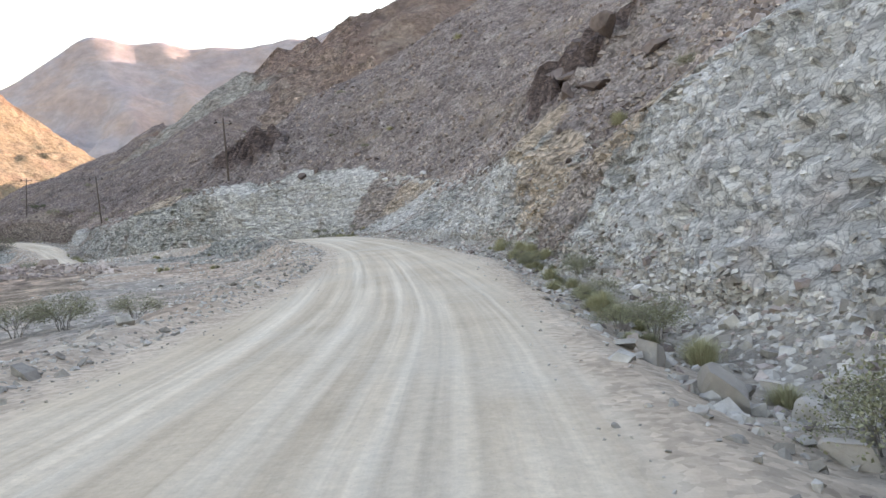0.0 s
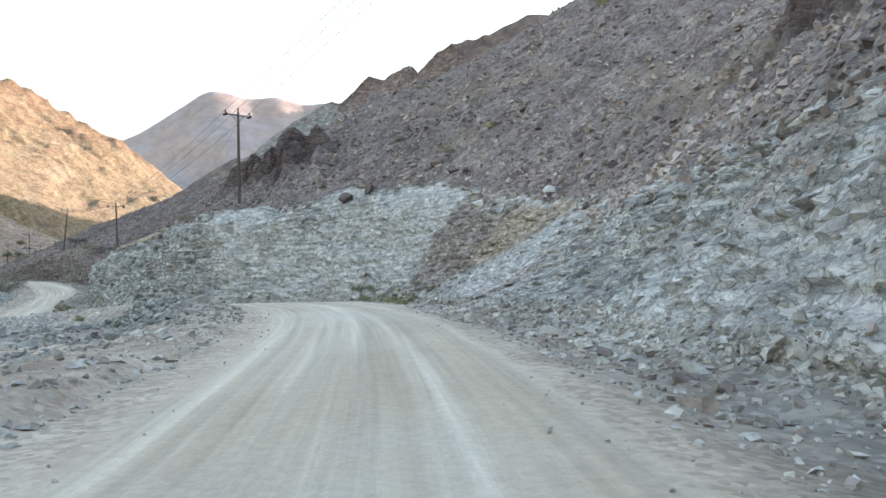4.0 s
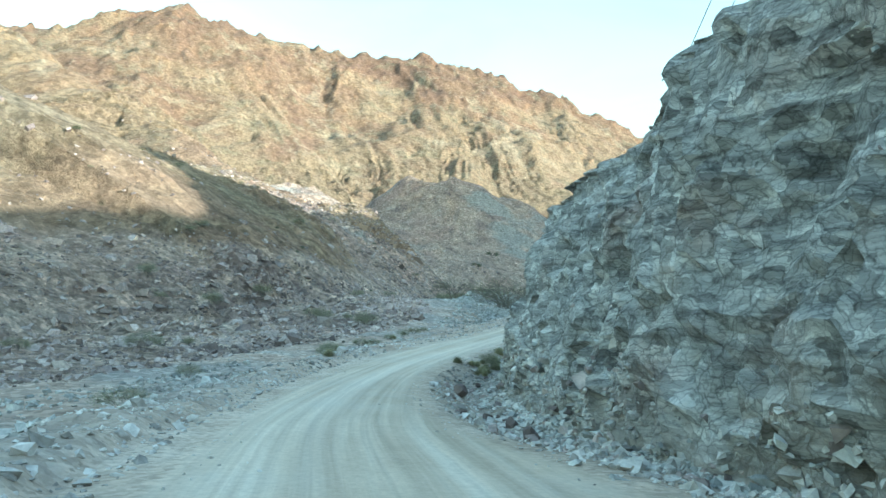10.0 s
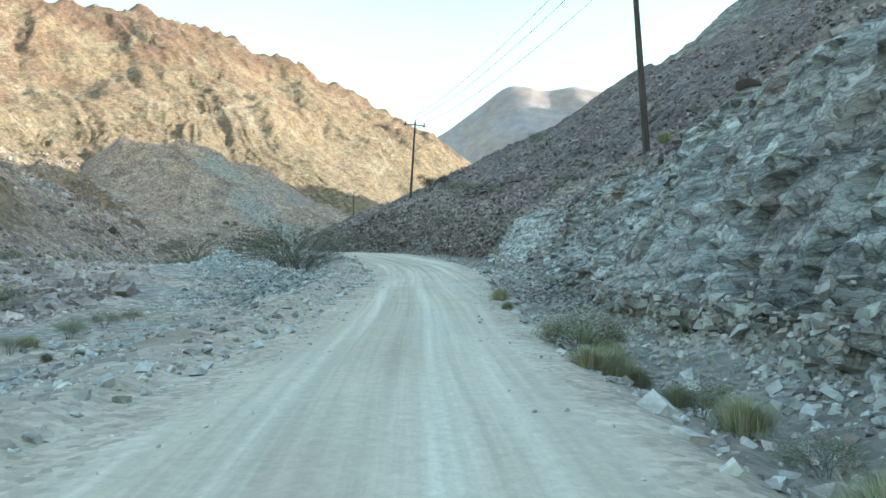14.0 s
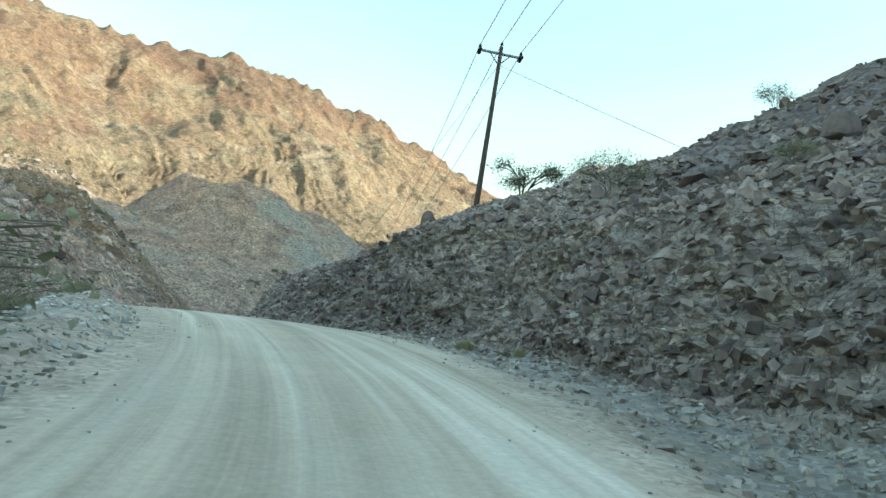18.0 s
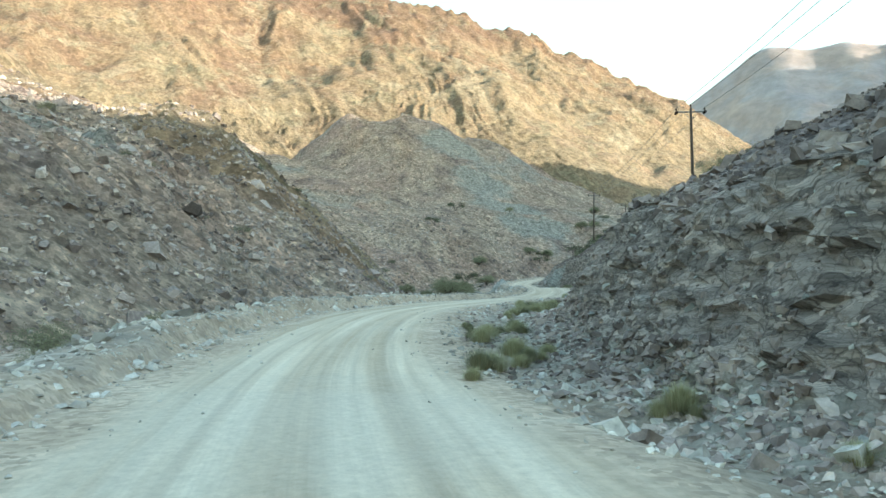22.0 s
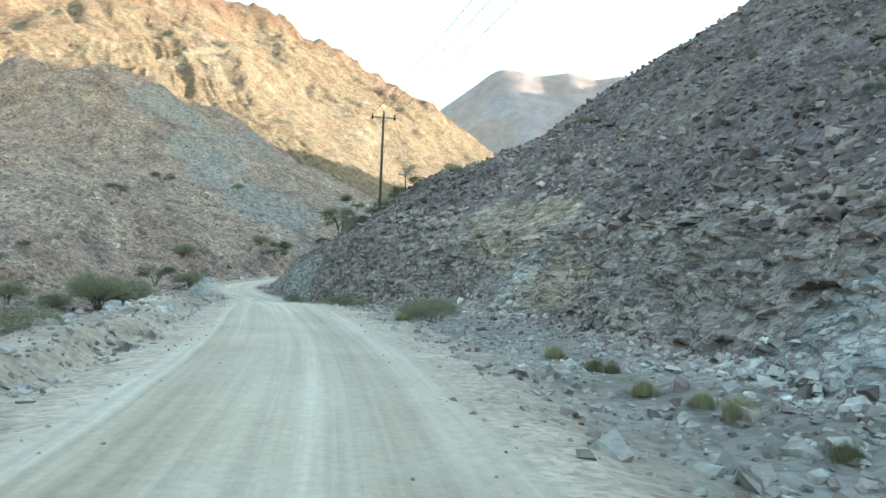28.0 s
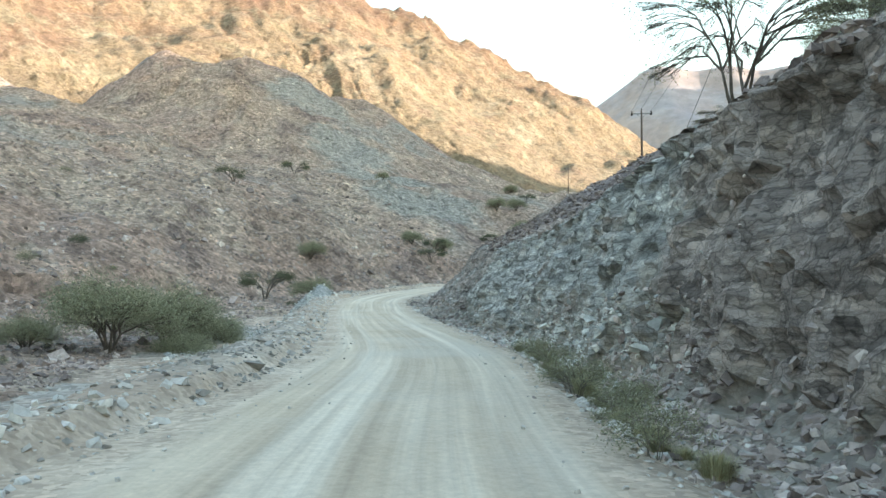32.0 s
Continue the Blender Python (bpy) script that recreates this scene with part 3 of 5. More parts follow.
def rise(s, d):
    """Height over the road's own level, how much of it is cut rock, and how much is loose gravel (0 to 1)."""
    foot, top, hc, slope, more, ditch = table(RTAB, s)
    el, er = table(EDGES, s)
    wob = vnoise(s * 0.16, 0.0, 0.0, 5) * 0.5 + vnoise(s * 0.6, 3.0, 0.0, 6) * 0.25
    foot, top = foot + wob * 0.6, top + wob
    u = np.clip((d - foot) / np.maximum(top - foot, 0.5), 0, 1)
    cut_h = hc * (1 + 0.1 * vnoise(s * 0.12, 9.0, 0.0, 8)) * (u * 0.85 + 0.15 * u * u)
    beyond = np.maximum(d - top, 0)
    beyond = beyond - 0.85 * np.maximum(beyond - 24, 0) * smooth(97, 108, s) * smooth(205, 188, s)
    swell = sum(h * np.exp(-((s - a) / b) ** 2 - ((d - c) / e) ** 2) for a, c, b, e, h in SWELLS)
    hill = swell * smooth(0, 4, beyond) + slope * 100 * (1 - np.exp(-beyond / 100)) + more * np.maximum(beyond - 10, 0)
    mid = (er + foot) / 2 + 0.2
    dip = -ditch * np.exp(-((d - mid) / (0.3 * (foot - er) + 0.25)) ** 2)
    right = cut_h + hill + dip * smooth(0, 0.8, d - er)
    bank, deep, lfoot, lslope = table(LEFT, s)
    a = -d
    left = bank * smooth(el + 0.55 + 0.5 * wob, el + 1.05 + 0.5 * wob, a) * (1 - smooth(el + 1.9, el + 4.2, a)) * (1 + 0.35 * wob) - deep * smooth(el + 1.8, el + 5.5, a) + lslope * 80 * (1 - np.exp(-np.maximum(a - lfoot, 0) / 80))
    crown = 0.05 * (1 - np.clip(np.abs(d + (el - er) / 2) / ((el + er) / 2), 0, 1) ** 2)
    h = np.where(d > er, right, np.where(d < -el, left, 0)) + crown
    cut = smooth(-0.3, 0.3, (d - foot)) * (1 - smooth(0.0, 2.6, d - top - 0.8))
    loose = 1 - smooth(-0.6, 0.8, d - foot)
    return h, cut, loose


def ridge_height(x, y, line, slope, blunt=12.0):
    """Height of the highest ridge side over x, y, the drop from its crest, and the way along the crest."""
    line = np.array(line, float)
    best, drop, way, run = np.full(x.shape, -1e3), np.zeros(x.shape), np.zeros(x.shape), 0.0
    for a, b in zip(line[:-1], line[1:]):
        v = b[:2] - a[:2]
        length = np.hypot(*v)
        u = ((x - a[0]) * v[0] + (y - a[1]) * v[1]) / (v @ v)
        w = np.clip(u, 0, 1)
        r = np.hypot(x - a[0] - w * v[0], y - a[1] - w * v[1])
        low = slope * (np.sqrt(r * r + blunt * blunt) - blunt)
        z = a[2] + w * (b[2] - a[2]) - low
        more = z > best
        drop, way = np.where(more, low, drop), np.where(more, run + length * np.clip(u, -0.35, 1.35), way)
        best = np.maximum(best, z)
        run += length
    return best, drop, way


# hump of the hill behind the first cuts
HUMP = [(-70, 250, 49), (-58, 254, 65), (-35, 258, 77), (-5, 260, 86), (33, 258, 92), (60, 262, 93)]
# lower swells of the hill: s, d, reach along, reach across, height
SWELLS = [(366, 13, 10, 5, 1.1), (356, 33, 20, 9, 1.9), (378, 46, 24, 12, 4.5), (283, 49, 16, 13, -2.6), (281, 70, 20, 14, 3.0), (206, 52, 16, 14, 0.6), (386, 56, 20, 14, 4.0)]


def near_patch(patches, s, d):
    return np.max([np.exp(-((s - a) / b) ** 4 - ((d - c) / e) ** 4) for a, c, b, e in patches], axis=0)


def geology(s, d):
    """Shares of brown, pale and ochre rock, and of rock laid bare above the cut."""
    pale, ochre, dark, green = (near_patch(k, s, d) for k in (PALE, OCHRE, DARK, GREEN))
    brown = np.interp(s, GEOLOGY[:, 0], GEOLOGY[:, 1]) * (1 - np.maximum(pale, green)) + 0.8 * dark
    light = np.interp(s, GEOLOGY[:, 0], GEOLOGY[:, 2]) * (1 - dark) + 0.7 * pale
    return np.clip(brown, 0, 1), np.clip(light, 0, 1.3), ochre, np.maximum(np.maximum(pale, ochre), green)


def sheet(name, verts, nu, nv, material, attrs=(), label="", category="", kind="structure", smooth_faces=True):
    """A grid of nu x nv points as one mesh."""
    i = np.arange(nu * nv).reshape(nu, nv)
    q = np.stack([i[:-1, :-1], i[1:, :-1], i[1:, 1:], i[:-1, 1:]], -1).reshape(-1, 4)
    return mesh_object(name, verts, q, material, attrs, label, category, kind, smooth_faces)


def mesh_object(name, verts, quads, material, attrs=(), label="", category="", kind="structure", smooth_faces=True):
    me = bpy.data.meshes.new(name)
    n, k = len(verts), quads.shape[1]
    me.vertices.add(n)
    me.vertices.foreach_set("co", np.ascontiguousarray(verts, np.float32).ravel())
    me.loops.add(quads.size)
    me.loops.foreach_set("vertex_index", quads.astype(np.int32).ravel())
    me.polygons.add(len(quads))
    me.polygons.foreach_set("loop_start", np.arange(0, quads.size, k, dtype=np.int32))
    me.polygons.foreach_set("use_smooth", np.full(len(quads), smooth_faces))
    me.update(calc_edges=True)
    me.validate()
    for key, values in attrs:
        a = me.attributes.new(key, "FLOAT", "POINT")
        a.data.foreach_set("value", np.ascontiguousarray(values, np.float32).ravel())
    me.materials.append(material)
    ob = new(name, me)
    return tagged(ob, label, category, kind=kind)


def cells(x, y, z, seed):
    """Random value of the nearest cell, for broken blocks."""
    i, j, k = (np.floor(v).astype(np.int64) for v in (x, y, z))
    best, val = np.full(x.shape, 1e9), np.zeros(x.shape)
    for a in (-1, 0, 1):
        for b in (-1, 0, 1):
            for c in (-1, 0, 1):
                p, q, r = i + a, j + b, k + c
                e = ((p + 0.5 + 0.5 * lattice(p, q, r, seed) - x) ** 2 + (q + 0.5 + 0.5 * lattice(p, q, r, seed + 1) - y) ** 2
                     + (r + 0.5 + 0.5 * lattice(p, q, r, seed + 2) - z) ** 2)
                m = e < best
                best, val = np.where(m, e, best), np.where(m, lattice(p, q, r, seed + 3), val)
    return val


def surface(s, d, fine=True):
    """World places of the ground at s, d, with its broken relief; then the shares of cut rock and loose gravel."""
    s, d = np.asarray(s, float), np.asarray(d, float)
    p, n = road_at(s)
    h, cut, loose = rise(s, d)
    el, er = table(EDGES, s)
    x, y = p[:, 0] + n[:, 0] * d, p[:, 1] + n[:, 1] * d
    z = p[:, 2] + h
    off = smooth(-0.2, 1.6, d - er) + smooth(-0.1, 1.5, -d - el)
    up = (d > 0) * smooth(0.5, 8, d - np.interp(s, RTAB[:, 0], RTAB[:, 2]))
    lump = fbm(x * 0.35, y * 0.35, 0, 4, 31)
    big = fbm(x * 0.07, y * 0.07, 0, 3, 41)
    solid = smooth(92, 99, s) * smooth(184, 172, s) + smooth(347, 353, s) * smooth(412, 398, s)
    block = cells(x * 0.9 + 0.3 * lump, y * 0.9, z * (2.3 - 1.5 * solid) + 0.5 * lump, 11) if fine else 0 * x
    small = cells(x * 2.3, y * 2.3, z * (4.8 - 2.9 * solid) + 0.8 * lump, 17) if fine else 0 * x
    ledge = vnoise(x * 0.12, y * 0.12, z * 1.1 + 0.6 * lump, 59)
    out = cut * ((0.15 + 0.1 * solid) * block + (0.1 + 0.07 * solid) * small + 0.13 * ledge + vnoise(x * 0.3, y * 0.3, z * 0.45, 55) * 0.4 + vnoise(x * 0.13, y * 0.13, z * 0.1, 57) * 0.5)
    crag = near_patch(CRAGS, s, d)
    z = z + crag * (1.7 + 1.1 * block + 0.4 * small)
    x, y = x - n[:, 0] * out, y - n[:, 1] * out
    z = z + off * (1 - 0.75 * cut) * (lump * (0.12 + 0.25 * up) + big * 0.55 * up + (0.03 + 0.16 * up) * block + (0.03 + 0.08 * up) * small)
    z = z + (1 - np.clip(off, 0, 1)) * 0.015 * vnoise(x * 1.2, y * 1.2, 0, 77)
    return np.stack([x, y, z], 1), cut, loose


def strip(name, s, d, material, flat=False, **tags):
    """A band of the ground; d: how far across, from 0 at its inner edge to 1 at its outer edge, or metres."""
    ss, dd = np.meshgrid(s, d, indexing="ij")
    el, er = table(EDGES, ss.ravel())
    if name == "road":
        dd = (-el + dd.ravel() * (el + er)).reshape(ss.shape)
    elif d[-1] > 0:
        foot, top = (np.interp(ss, RTAB[:, 0], RTAB[:, k]) for k in (1, 2))
        er_, foot, top = er.reshape(ss.shape), foot - 0.5, top + 0.7
        dd = er_ + np.clip(dd, 0, 1) * (foot - er_) + np.clip(dd - 1, 0, 1) * (top - foot) + np.maximum(dd - 2, 0)
    else:
        dd = dd - el.reshape(ss.shape)
    v, cut, loose = surface(ss.ravel(), dd.ravel())
    brown, pale, ochre, bare = geology(ss.ravel(), dd.ravel())
    cut = np.maximum(cut, bare)
    crag = near_patch(CRAGS, ss.ravel(), dd.ravel())
    v[:, 2] -= 1.4 * smooth(14.9, 16.0, -dd.ravel() - el)
    dust = np.exp(-np.maximum(np.maximum(dd.ravel() - er, -dd.ravel() - el), 0) / 1.9)
    rim = np.exp(-np.maximum(np.minimum(er - dd.ravel(), dd.ravel() + el), 0) / 0.55)
    return sheet(name, v, len(s), len(d), material, (("cut", cut), ("loose", loose), ("dust", dust), ("rim", rim), ("crag", crag), ("brown", brown), ("pale", pale), ("ochre", ochre), ("along", ss), ("across", dd)), smooth_faces=not flat, **tags)


along = np.arange(-50.0, 505.0, 0.27)
strip("road", along[::2], np.linspace(0, 1, 22), ROADM, label="pale dusty gravel road with wheel tracks", category="road")
strip("hillside_cut", along, np.concatenate([np.linspace(0, 1, 14), np.linspace(1, 2, 46)[1:], 2 + 0.24 * np.arange(1, 50) + 0.014 * np.arange(1, 50) ** 2.1]), HILL, flat=True,
      label="brown rubble slope above a grey broken rock cut", category="hillside")
strip("roadside", along, -np.concatenate([np.arange(0, 2.4, 0.13), np.arange(2.4, 6.0, 0.3), np.arange(6.0, 16.0, 0.6)]), BED, flat=True, label="stony shoulder and dry stream bed", category="ground")

# ---- hills and mountains: ridges with sloping sides ----
RIDGES = [
    ([(-1560, -340, 350), (-1360, 136, 410), (-1218, 367, 424), (-1213, 529, 508), (-1110, 740, 462), (-1045, 855, 464), (-1019, 930, 478), (-890, 1060, 416), (-775, 1150, 346), (-705, 1190, 250), (-640, 1225, 172), (-590, 1246, 112), (-544, 1265, 78), (-408, 1333, 50)], 0.75),
    ([(-760, 620, 120), (-640, 540, 108), (-545, 476, 108), (-520, 492, 126), (-498, 515, 132), (-480, 548, 118), (-455, 600, 92), (-400, 690, 48)], 0.78),
    ([(-700, 165, 240), (-450, 205, 122), (-320, 225, 66), (-257, 243, 45)], 0.6),
    ([(-570, -27, 120), (-340, 55, 54), (-218, 122, 19)], 0.5),
    ([(-600, 415, 124), (-470, 405, 82), (-390, 395, 55), (-345, 372, 40)], 0.4)]
# unseen ridge added to the east, its crest set by the shadow it casts
SHADE_RIDGE = [([(163, -270, 80), (130, 80, 67), (84, 200, 64), (78, 222, 60), (70, 262, 69), (64, 305, 74), (59, 355, 98), (57, 380, 101), (54, 480, 140), (60, 620, 190), (72, 705, 222), (95, 768, 260), (110, 820, 264), (200, 1090, 300)], 0.6)]


def terrain(x, y, shares=False):
    """Height of the valley and its mountains away from the road."""
    s, d = nearest(x, y)
    h, _, _ = rise(s, d)
    level = np.interp(s, FINE, FINE_P[:, 2])
    base = level + h
    base = np.where(np.abs(d) < 18, base - 1.2 * smooth(17.2, 14.5, np.abs(d)) - 0.05, base)
    base = np.where(d > 0, level + 0.9 * np.minimum(h, 30) - 5, base)
    base = np.where(np.abs(d) > 80, np.minimum(base, level + np.where(d < 0, 44, 30)), base)
    wx, wy = 10 * vnoise(x * 0.014, y * 0.014, 0, 3), 10 * vnoise(x * 0.014, y * 0.014, 0, 4)
    m, drop, way, grey = np.full(x.shape, -1e3), np.zeros(x.shape), np.zeros(x.shape), np.ones(x.shape)
    for k, (line, slope) in enumerate(RIDGES):
        z, r, a = ridge_height(x + wx, y + wy, line, slope, (14.0, 24.0, 12.0, 12.0, 12.0)[k])
        more = z > m
        grey, drop, way, m = np.where(more, 1.0 * (k > 0), grey), np.where(more, r, drop), np.where(more, a + 977 * k, way), np.maximum(m, z)
        # sunlit upper spurs: the sun's warm tone is put into the rock colour
        if k in (2, 3):
            grey = np.where(more, 1 - 0.95 * smooth(8, 34, z), grey)
    e = np.full(x.shape, -1e3)
    for line, slope in SHADE_RIDGE:
        e = np.maximum(e, ridge_height(x, y, line, slope)[0])
    e = np.minimum(e, level + np.where(d > 0, 0.42 * np.maximum(d - 25, 0) + 1.2 * np.maximum(d - 140, 0) - 4, -20))
    e = np.maximum(e, np.where(d > 40, ridge_height(x, y, HUMP, 0.85, 5.0)[0], -1e3))
    lfoot = np.interp(s, LEFT[:, 0], LEFT[:, 3])
    m = np.where(s < 520, np.minimum(m, level + 0.9 * (-d - lfoot)), m)
    m = np.maximum(m, e)
    over = np.maximum(m - base, 0)
    grey = np.where(m > base, grey, 1.0)
    # near spur painted ochre above the shadow line, as if sunlit
    grey = np.where((y < 330) & (d < 0), np.minimum(grey, 1 - 0.95 * smooth(8, 20, np.maximum(m, base)) * smooth(215, 165, y)), grey)
    bent = way + 26 * vnoise(x * 0.012, y * 0.012, 0, 81) + 9 * vnoise(x * 0.04, y * 0.04, 0, 82)
    gully = 1 - (fbm(bent * 0.011, drop * 0.0035, 0, 3, 61, True) + 0.75) / 2.5
    gully2 = 1 - (fbm(bent * 0.04, drop * 0.012, 0, 4, 67, True) + 0.85) / 2.7
    deep = np.minimum(np.minimum(drop * 0.3, over * 0.2), 13)
    m = m - deep * (gully - 0.2) - np.minimum(np.minimum(drop * 0.25, over * 0.12), 3.0) * gully2 + np.minimum(over * 0.06, 3.5) * fbm(x * 0.03, y * 0.03, 0, 5, 65)
    fold = fbm((x + 34 * vnoise(x * 0.007, y * 0.007, 0, 104)) * 0.0105, (y + 34 * vnoise(x * 0.007, y * 0.007, 0, 105)) * 0.0105, drop * 0.003, 6, 101, True) / 1.97
    m = m + np.minimum(over * 0.07, 9) * smooth(0, 50, drop) * (fold - 0.4)
    m = m + np.exp(-drop / 14.0) * np.minimum(over * 0.06, 8.0) * (fbm(way * 0.035, 0 * x, 0, 4, 85, True) - 0.6)
    out = np.maximum(m, base) + np.exp(-np.abs(m - base) / 7.0) * 0.8
    near = smooth(18, 30, np.abs(d))
    out = out + near * (fbm(x * 0.09, y * 0.09, 0, 5, 71) * 0.7 + fbm(x * 0.45, y * 0.45, 0, 3, 73) * 0.35)
    fine_gully = (fbm(bent * 0.13 + 0.6 * vnoise(x * 0.03, y * 0.03, 0, 86), drop * 0.03, 0, 3, 87, True) - 0.3) * np.minimum(over * 0.05, 2.6)
    out = out + fine_gully * smooth(0, 30, drop)
    crag = smooth(330, 180, np.abs(d)) * np.clip(fbm(x * 0.021, y * 0.021, 0, 4, 83) * 2.2 - 0.35, 0, 1)
    out = out + smooth(0, 12, over) * (fbm(x * 0.07, y * 0.07, 0, 4, 75, True) * 0.9 - 0.6)
    out = out + smooth(20, 45, np.abs(d)) * (0.35 + crag) * (cells(x * 0.3 + 0.4 * vnoise(x * 0.1, y * 0.1, 0, 76), y * 0.3, out * 0.25, 78) * 0.9 + crag * 1.2)
    return (out, grey) if shares else out


# pale grey-green lodes on the hills: x, y, reach
LODES = [(-454, 505, 20), (-444, 512, 16), (-410, 490, 22), (-380, 472, 24), (-362, 462, 22), (-330, 440, 20), (-232, 250, 8), (-205, 205, 9)]


def tile(name, x0, x1, y0, y1, step, material, lower=0.0, hole=(), **tags):
    xs, ys = np.arange(x0, x1 + 0.1, step), np.arange(y0, y1 + 0.1, step)
    gx, gy = np.meshgrid(xs, ys, indexing="ij")
    z, grey = terrain(gx.ravel(), gy.ravel(), True)
    z = z - lower
    for x2, x3, y2, y3 in hole:
        inside = (gx.ravel() > x2) & (gx.ravel() < x3) & (gy.ravel() > y2) & (gy.ravel() < y3)
        z = z - 14.0 * inside
    lode = np.max([np.exp(-((gx.ravel() - a) ** 2 + (gy.ravel() - b) ** 2) / r ** 2) for a, b, r in LODES], axis=0)
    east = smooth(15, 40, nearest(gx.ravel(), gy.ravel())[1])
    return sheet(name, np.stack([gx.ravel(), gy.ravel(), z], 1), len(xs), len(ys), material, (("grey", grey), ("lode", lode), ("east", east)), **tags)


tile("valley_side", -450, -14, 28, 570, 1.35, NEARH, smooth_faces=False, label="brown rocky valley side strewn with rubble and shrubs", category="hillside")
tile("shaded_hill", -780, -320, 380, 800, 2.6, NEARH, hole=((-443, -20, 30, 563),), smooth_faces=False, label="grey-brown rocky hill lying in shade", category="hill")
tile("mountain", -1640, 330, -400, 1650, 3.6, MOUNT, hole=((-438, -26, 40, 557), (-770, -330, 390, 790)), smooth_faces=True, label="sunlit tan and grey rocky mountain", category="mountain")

# far range: bearing to the left of north, and the crest's height in degrees
az = np.radians(np.linspace(-30, 70, 420))
FARLINE = np.array([(-30, 13), (-10, 15.5), (3.9, 16.5), (6.9, 15.8), (8.7, 15.1), (10.1, 15.3), (13.3, 14.7), (15.3, 14.9), (16.8, 14.7), (17.6, 14.8), (18.9, 15.3), (20.2, 15.1), (21.3, 15.0), (22.4, 15.35), (23.9, 15.5), (24.6, 15.1),
                    (27.1, 13.4), (28.8, 12.3), (30.3, 11.6), (33, 9.5), (45, 6), (70, 5)])
rr = np.linspace(0, 1.25, 90)
A, Rr = np.meshgrid(az, rr, indexing="ij")
A, Rr = A.ravel(), Rr.ravel()
dist = 1900 + 1516 * Rr
bend = 6.0 * np.clip(1 - Rr, 0, 1) * fbm(-np.sin(A) * dist * 0.0016, np.cos(A) * dist * 0.0016, 0, 4, 95) + 3.0 * np.clip(1 - Rr, 0, 1)
crest = np.tan(np.radians(np.mean([np.interp(np.degrees(A) + bend + k, FARLINE[:, 0], FARLINE[:, 1]) for k in (-0.5, -0.2, 0.0, 0.2, 0.5)], axis=0) + 0.05)) * 3416
fx, fy = -np.sin(A) * dist, np.cos(A) * dist
back = np.where(Rr > 1, 1 - 2.2 * (Rr - 1), 0.10 + 0.90 * np.minimum(Rr, 1) ** 1.35)
gul = fbm(fx * 0.0022 + fy * 0.0008, fy * 0.0013, 0, 6, 91, True) / 1.97
fz = -60 + (crest + 60) * back - (1 - gul) * 150 * np.clip(1 - np.minimum(Rr, 1) ** 2, 0.0, 1) + fbm(fx * 0.012, fy * 0.012, 0, 4, 93) * 3 + fbm(fx * 0.0055, fy * 0.0055, 0, 4, 97) * 80 * np.clip(1.0 - np.minimum(Rr, 1), 0.0, 1)
fz = fz + 120 * (fbm(A * 10 + 0.9 * vnoise(A * 5, Rr * 3, 0, 99), Rr * 0.9, 0, 5, 98, True) / 1.97 - 0.3) * np.clip(1 - np.minimum(Rr, 1) ** 2, 0, 1) * smooth(0, 0.3, Rr)
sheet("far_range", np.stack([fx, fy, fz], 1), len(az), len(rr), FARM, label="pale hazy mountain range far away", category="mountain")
gr = np.array([[-4500, -4500, -70], [4500, -4500, -70], [4500, 4500, -70], [-4500, 4500, -70]], float)
sheet("ground", gr[[0, 1, 3, 2]], 2, 2, BED, label="stony desert ground", category="ground")

# ---- loose rock, too many to count ----
rng = np.random.default_rng(7)


def rock_shapes(count, seed):
    """Angular slabs and blocks: their corners, and the faces that all of them share."""
    v = np.array([(x, y, z) for z in (-1, 1) for y in (-1, 1) for x in (-1, 1)], float) * 0.5
    f = np.array([(0, 2, 3), (0, 3, 1), (4, 5, 7), (4, 7, 6), (0, 1, 5), (0, 5, 4), (2, 6, 7), (2, 7, 3), (0, 4, 6), (0, 6, 2), (1, 3, 7), (1, 7, 5)])
    r = np.random.default_rng(seed)
    out = []
    for _ in range(count):
        w = v * (1 + r.normal(0, 0.22, v.shape)) + r.normal(0, 0.07, v.shape)
        w[4:, :2] *= r.uniform(0.55, 1.0)
        w[:, :2] += w[:, 2:] * r.normal(0, 0.25, 2)
        out.append(w)
    return np.array(out), f


SHAPES, FACES = rock_shapes(24, 3)


def turned(n, gen, tilt=0.5):
    """n random turns, mostly about the upright axis."""
    a, b, c = gen.uniform(0, 6.283, n), gen.normal(0, tilt, n), gen.normal(0, tilt, n)
    ca, sa, cb, sb, cc, sc = np.cos(a), np.sin(a), np.cos(b), np.sin(b), np.cos(c), np.sin(c)
    z, o = np.zeros(n), np.ones(n)
    rz = np.stack([ca, -sa, z, sa, ca, z, z, z, o], 1).reshape(n, 3, 3)
    rx = np.stack([o, z, z, z, cb, -sb, z, sb, cb], 1).reshape(n, 3, 3)
    ry = np.stack([cc, z, sc, z, o, z, -sc, z, cc], 1).reshape(n, 3, 3)
    return rz @ rx @ ry


def rubble(name, places, sizes, material, label, flat=0.55, sink=0.1, gen=rng):
    n = len(places)
    shape = SHAPES[gen.integers(0, len(SHAPES), n)]
    scale = np.stack([gen.uniform(0.8, 1.5, n), gen.uniform(0.7, 1.1, n), gen.uniform(flat * 0.7, flat * 1.4, n)], 1) * sizes[:, None]
    v = np.einsum("nij,nkj->nki", turned(n, gen, 0.42), shape * scale[:, None, :]) + places[:, None, :]
    v[:, :, 2] += (sizes * sink)[:, None]
    q = (FACES[None] + 8 * np.arange(n)[:, None, None]).reshape(-1, 3)
    return mesh_object(name, v.reshape(-1, 3), q, material, (), label, "rocks", "stuff", False)


